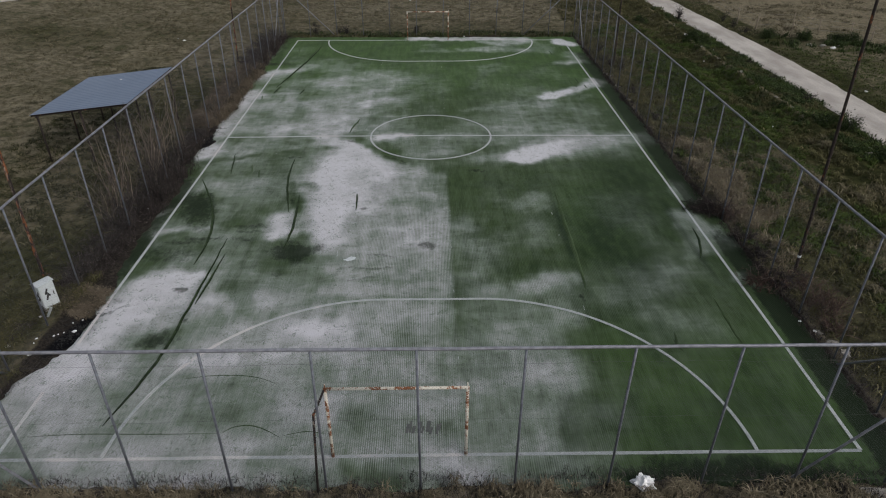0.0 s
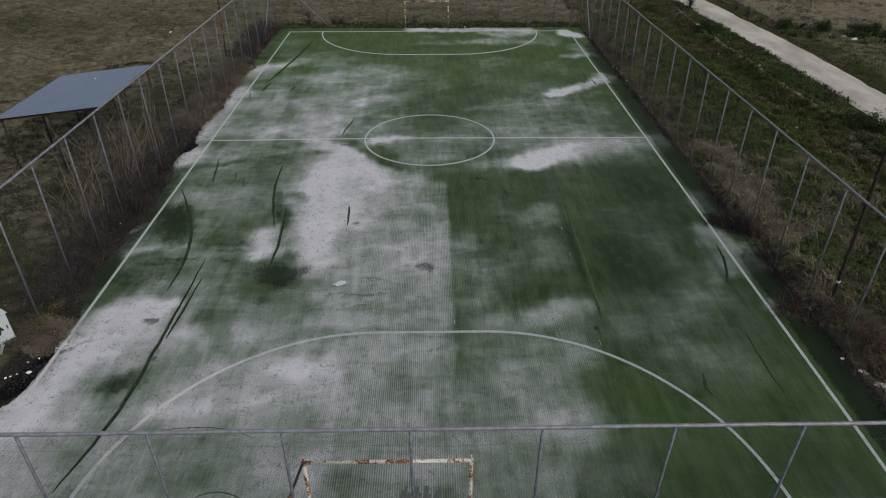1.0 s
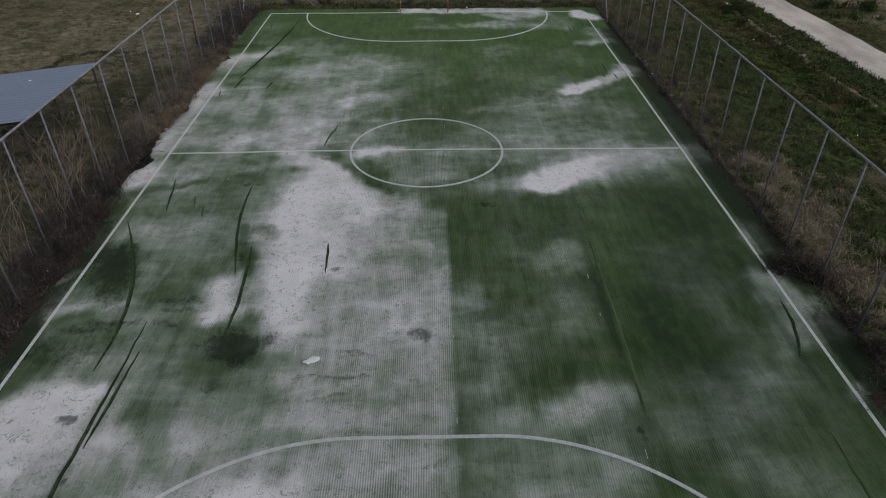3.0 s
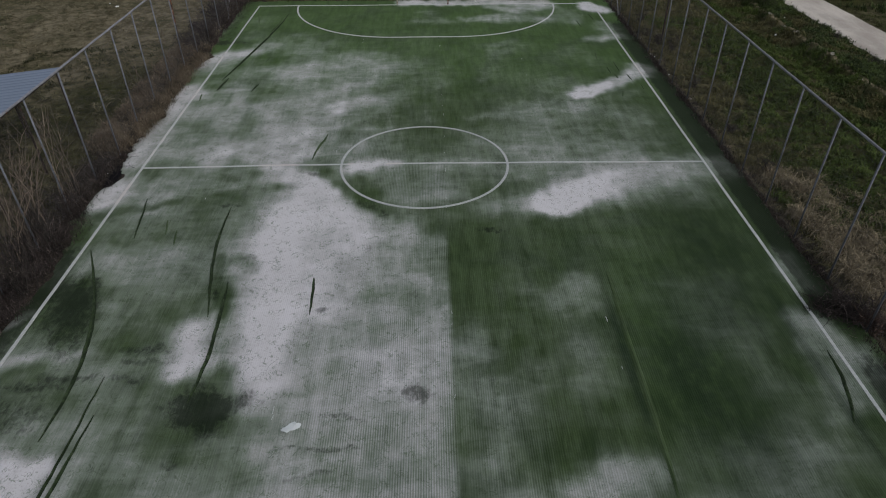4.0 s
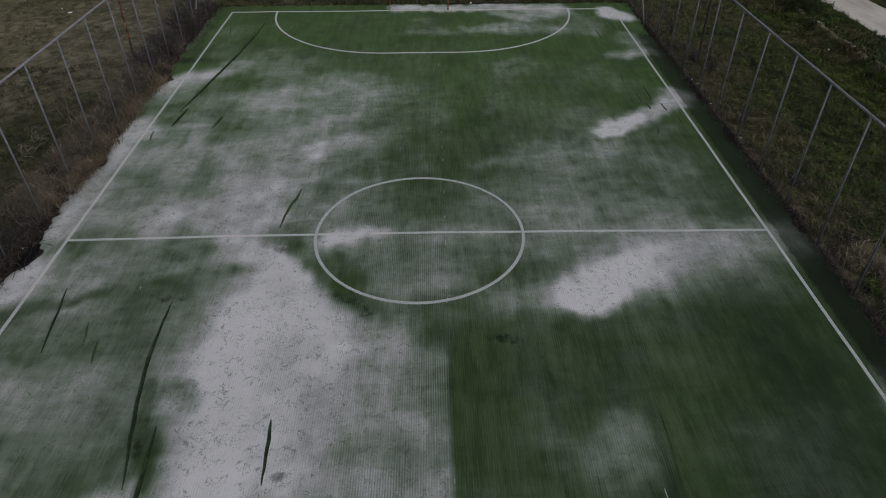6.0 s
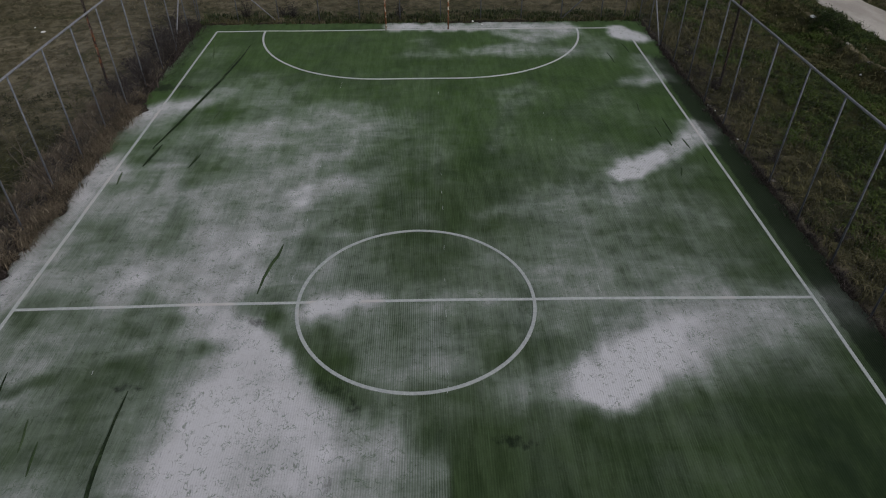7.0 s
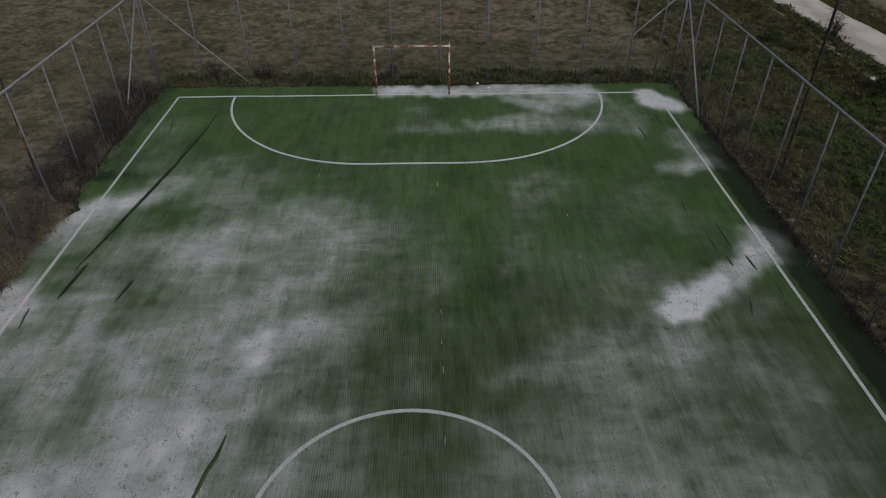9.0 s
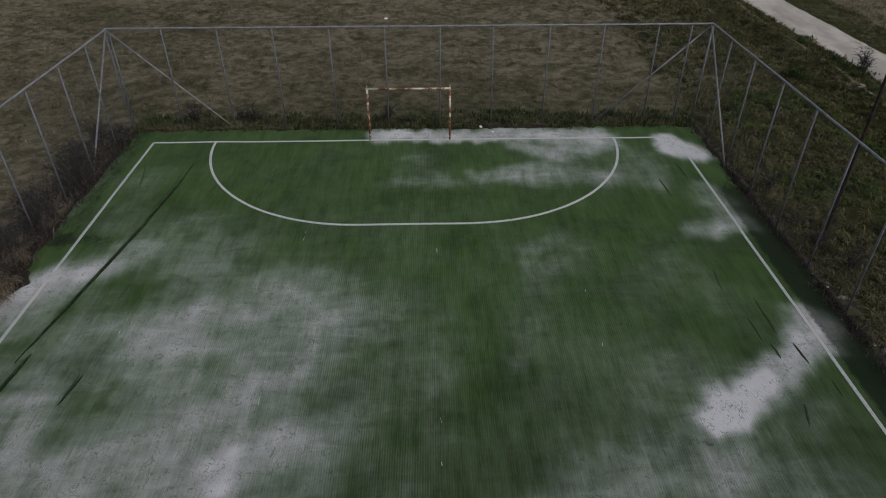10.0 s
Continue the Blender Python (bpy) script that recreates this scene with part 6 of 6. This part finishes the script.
def scatter(n, x0, x1, y0, y1, seed, keep=None, inside=11.0):
    r = np.random.RandomState(seed)
    x, y = r.uniform(x0, x1, n), r.uniform(y0, y1, n)
    ok = (np.abs(x - road_mid(y)) > 1.2 + 0.5 * r.uniform(0, 1, n)) & ~((np.abs(x) < inside) & (y > -21.0) & (y < 20.8))
    if inside > 10.5:
        ok &= ~((np.abs(x + 11.0) < 0.8) & (np.abs(y + 15.9) < 1.3))
    ok &= (np.abs(x - ridge_mid(y)) > 0.30) | (r.uniform(0, 1, n) < 0.3)
    if keep is not None:
        ok &= keep(x, y, r.uniform(0, 1, n))
    return x[ok], y[ok]


def patchy(size, layer, lo, hi):
    return lambda x, y, r: r < ramp(fbm(x, y, size, layer), lo, hi)


def greener(x, y):
    """Where the verge's grass is green, 0 to 1: away from the fence, in broken patches."""
    return ramp(fbm(x, y, 2.6, 19, 4) + 0.16 * np.exp(-((x - 16.3) / 2.2) ** 2) - 0.08 * ramp(-x, -13.0, -11.6) - 0.07 * ramp(-y, 3, 9) - 0.3 * ramp(y - 0.8 * (x - 12), 16, 24), 0.44, 0.58)


# the verge between fence and track
tussocks("green_grass", *scatter(9000, 11.5, 21.8, -18, 40, 5, lambda x, y, r: r < greener(x, y)), 17, 0.24, 0.17, GREEN, "patchy green grass on the verge beside the pitch", 0.015)
tussocks("brown_grass", *scatter(6600, 11.5, 21.8, -20, 40, 6, lambda x, y, r: r < 1.05 - greener(x, y)), 13, 0.26, 0.18, BROWN_GRASS, "dull brown winter grass on the verge", 0.014)
tussocks("straw_grass", *scatter(420, 11.7, 13.6, -13.0, -1.0, 8, lambda x, y, r: r < ramp(fbm(x, y, 1.3, 23), 0.49, 0.56) * ramp(-x, -13.7, -12.3)), 50, 0.36, 0.32, STRAW, "rounded tussocks of bleached straw at the foot of the fence", 0.008, 0.25)
tussocks("straw_grass", *scatter(1500, 12.0, 19.5, -17, -1, 31, patchy(1.8, 39, 0.46, 0.58)), 24, 0.30, 0.22, PALE_GRASS, "bleached straw tussocks on the verge", 0.010, 0.3)
tussocks("grey_grass", *scatter(700, 11.4, 13.2, -1, 20.5, 32, patchy(1.6, 40, 0.44, 0.58)), 18, 0.26, 0.20, OLIVE, "grey dead grass at the foot of the fence", 0.008, 0.3)
tufts("brown_weeds", *scatter(1500, 10.95, 11.7, -20, 21, 14), 10, 0.15, 0.09, BRAMBLE, "matted brown dead weeds along the fence", 1.4, 0.006)
tufts("leafy_weeds", *scatter(2600, 19.7, 22.2, -4, 32, 16, lambda x, y, r: r < ramp(fbm(x, y, 1.8, 29), 0.42, 0.54) * ramp(x - ridge_mid(y), 0.1, 0.5)), 22, 0.24, 0.15, WEED, "dark green leafy weeds along the track", 1.2, 0.026)
tufts("leafy_weeds", *scatter(700, 17.6, 19.6, -2, 20, 33, patchy(1.3, 30, 0.50, 0.60)), 20, 0.22, 0.15, WEED, "dark green leafy weeds in the shallow ditch", 1.2, 0.026)
tufts("verge_grass", *scatter(11000, 20.4, 26.2, -6, 48, 22, lambda x, y, r: r < np.exp(-((np.abs(x - road_mid(y)) - 1.7) / 0.35) ** 2)), 8, 0.12, 0.10, OLIVE, "ragged olive grass creeping over the edge of the gravel", 1.2, 0.012)
# beyond the track
tufts("green_grass", *scatter(5000, 24.6, 40, -6, 17, 7), 6, 0.13, 0.12, GREEN, "short green grass beyond the track", 0.9, 0.018)
tufts("leafy_weeds", *scatter(1100, 25.2, 36.0, 11, 25, 17, lambda x, y, r: r < np.exp(-((x - 29.5) / 3.2) ** 2 - ((y - 18.3 + 0.4 * (x - 29.5)) / 1.5) ** 2) * 1.3 * ramp(fbm(x, y, 1.2, 33), 0.4, 0.6)), 26, 0.40, 0.18, WEED, "dark green leafy weeds by the old wire fence", 1.2, 0.028)
tussocks("straw_grass", *scatter(2600, 25, 42, 18, 46, 34, lambda x, y, r: r < ramp(fbm(x, y, 2.2, 41), 0.42, 0.58) * ramp(y + 0.6 * (x - 26), 20, 23)), 9, 0.34, 0.16, PALE_GRASS, "bleached rough grass of the field beyond the track", 0.016, 0.4)
# the open field
tussocks("dry_grass", *scatter(6400, -34, -11.9, -20, 40, 1, lambda x, y, r: r < (0.45 + 0.55 * ramp(fbm(x, y, 2.0, 11), 0.42, 0.56)) * (1 - 0.85 * ramp(x, -17.5, -14) * ramp(-y, -14, -9))), 8, 0.26, 0.09, FIELD_GRASS, "short olive and brown winter grass of the field", 0.016, 0.7)
tussocks("dry_grass", *scatter(6600, -16, 24, 21.3, 55, 2, lambda x, y, r: r < 0.45 + 0.55 * ramp(fbm(x, y, 2.0, 13), 0.42, 0.56)), 8, 0.26, 0.09, FIELD_GRASS, "short olive and brown winter grass of the field", 0.016, 0.7)
tussocks("straw_grass", *scatter(3000, -36, 26, 21.5, 55, 3, patchy(2.4, 15, 0.46, 0.60)), 9, 0.28, 0.14, PALE_GRASS, "tufts of bleached straw in the winter field", 0.014, 0.6)
tussocks("straw_grass", *scatter(2200, -36, -13.5, 4, 40, 4, patchy(2.4, 17, 0.46, 0.60)), 9, 0.28, 0.13, PALE_GRASS, "tufts of bleached straw in the winter field", 0.014, 0.6)
tussocks("green_grass", *scatter(3600, -20, -11.9, -20, 13, 35, lambda x, y, r: r < 0.4 + 0.6 * ramp(fbm(x, y, 2.2, 42), 0.42, 0.56)), 10, 0.26, 0.10, DARK_GRASS, "dark olive grass behind the thicket", 0.014, 0.5)
# along the fences
tussocks("straw_grass", *scatter(900, -11.6, 11.6, -22.7, -21.2, 9, lambda x, y, r: r < ramp(fbm(x, y, 0.9, 25), 0.30, 0.55) * (1 - 0.85 * ramp(x, -3.4, -2.6) * ramp(-x, 0.1, 0.5))), 30, 0.22, 0.20, STRAW, "long bleached straw outside the fence", 0.006, 0.3)
tufts("brown_weeds", *scatter(2600, -11.6, 11.6, -22.4, -21.0, 10), 12, 0.15, 0.12, TWIG, "matted brown dead weeds along the fence", 1.4, 0.006)
tufts("brown_weeds", *scatter(2300, -12.6, -10.95, -19, 21, 12), 8, 0.20, 0.10, BRAMBLE, "matted brown dead weeds along the fence", 1.5, 0.006)
tussocks("straw_grass", *scatter(700, -12.6, -10.95, 1.2, 12.2, 13, patchy(0.9, 27, 0.36, 0.54), 10.9), 34, 0.38, 0.36, DRY_STRAW, "long brown dead grass arching over the edge of the turf", 0.008, 0.3)
tussocks("grey_grass", *scatter(260, -13.0, -11.0, -17.5, -12.6, 36, patchy(0.9, 28, 0.35, 0.5)), 26, 0.30, 0.16, BROWN_GRASS, "matted brown dead grass round the cabinet", 0.008, 0.3)
tufts("brown_weeds", *scatter(900, -11.4, 11.4, 20.9, 22.0, 15), 9, 0.22, 0.09, OLIVE, "matted dead weeds along the fence", 1.1, 0.009)
tufts("leafy_weeds", *scatter(260, -11.3, 11.3, 21.0, 22.4, 18), 18, 0.24, 0.14, WEED, "dark green leafy weeds behind the goal", 1.2, 0.022)
tussocks("straw_grass", *scatter(150, -11.5, -10.25, -14.9, -13.2, 37, lambda x, y, r: r < 0.9 * ramp(-y - 0.6 * (x + 10.9), 13.0, 13.5) * ramp(y + 0.8 * (x + 10.9), -15.0, -14.5), 10.2), 30, 0.24, 0.12, DRY_STRAW, "flattened brown dead grass between cabinet and turf", 0.008, 0.4)
tufts("charred_scraps", *scatter(700, -11.9, -9.5, -17.4, -13.9, 21, lambda x, y, r: r < 1.1 * np.exp(-((x + 10.6) / 0.7) ** 2 - ((y + 15.35 - 0.7 * (x + 10.6)) / 0.6) ** 2), 9.8), 9, 0.05, 0.10, INK, "black charred scraps and ash scattered at the turf edge", 1.6, 0.022)
tufts("brown_weeds", *scatter(1500, -11.35, -10.2, -13.5, -2.6, 19, lambda x, y, r: x + 0.5 * r < -10.5 - 0.9 * (fbm(x, y, 1.3, 35) - 0.35), 10.2), 9, 0.18, 0.13, BRAMBLE, "dark dead bramble litter spilling over the edge of the turf", 1.5, 0.006)


# ---- old field fence beyond the track ----
def field_fence():
    f = thing("field_fence", "old leaning wooden stakes with sagging wire beyond the track", "fence")
    tops = []
    spots = [(26.44, 33.8), (25.99, 25.7), (26.34, 23.1), (29.2, 22.6), (30.6, 21.3), (32.1, 19.6), (32.9, 18.1), (33.6, 16.6), (34.4, 15.0), (35.6, 13.2)]
    for x, y in spots:
        z = float(ground_z(x, y))
        top = (x + random.uniform(-0.12, 0.12), y + random.uniform(-0.12, 0.12), z + random.uniform(1.1, 1.4))
        part("stake", pipe((x, y, z - 0.3), top, random.uniform(0.035, 0.05), 7), WOOD, f)
        tops.append(top)
    for drop in (0.12, 0.5, 0.85):
        v, q = tubes([([(*p[:2], p[2] - drop) for p in tops], [0.004] * len(tops))], 3)
        part("wire", mesh_of("wire", v, q), ZINC, f)


field_fence()
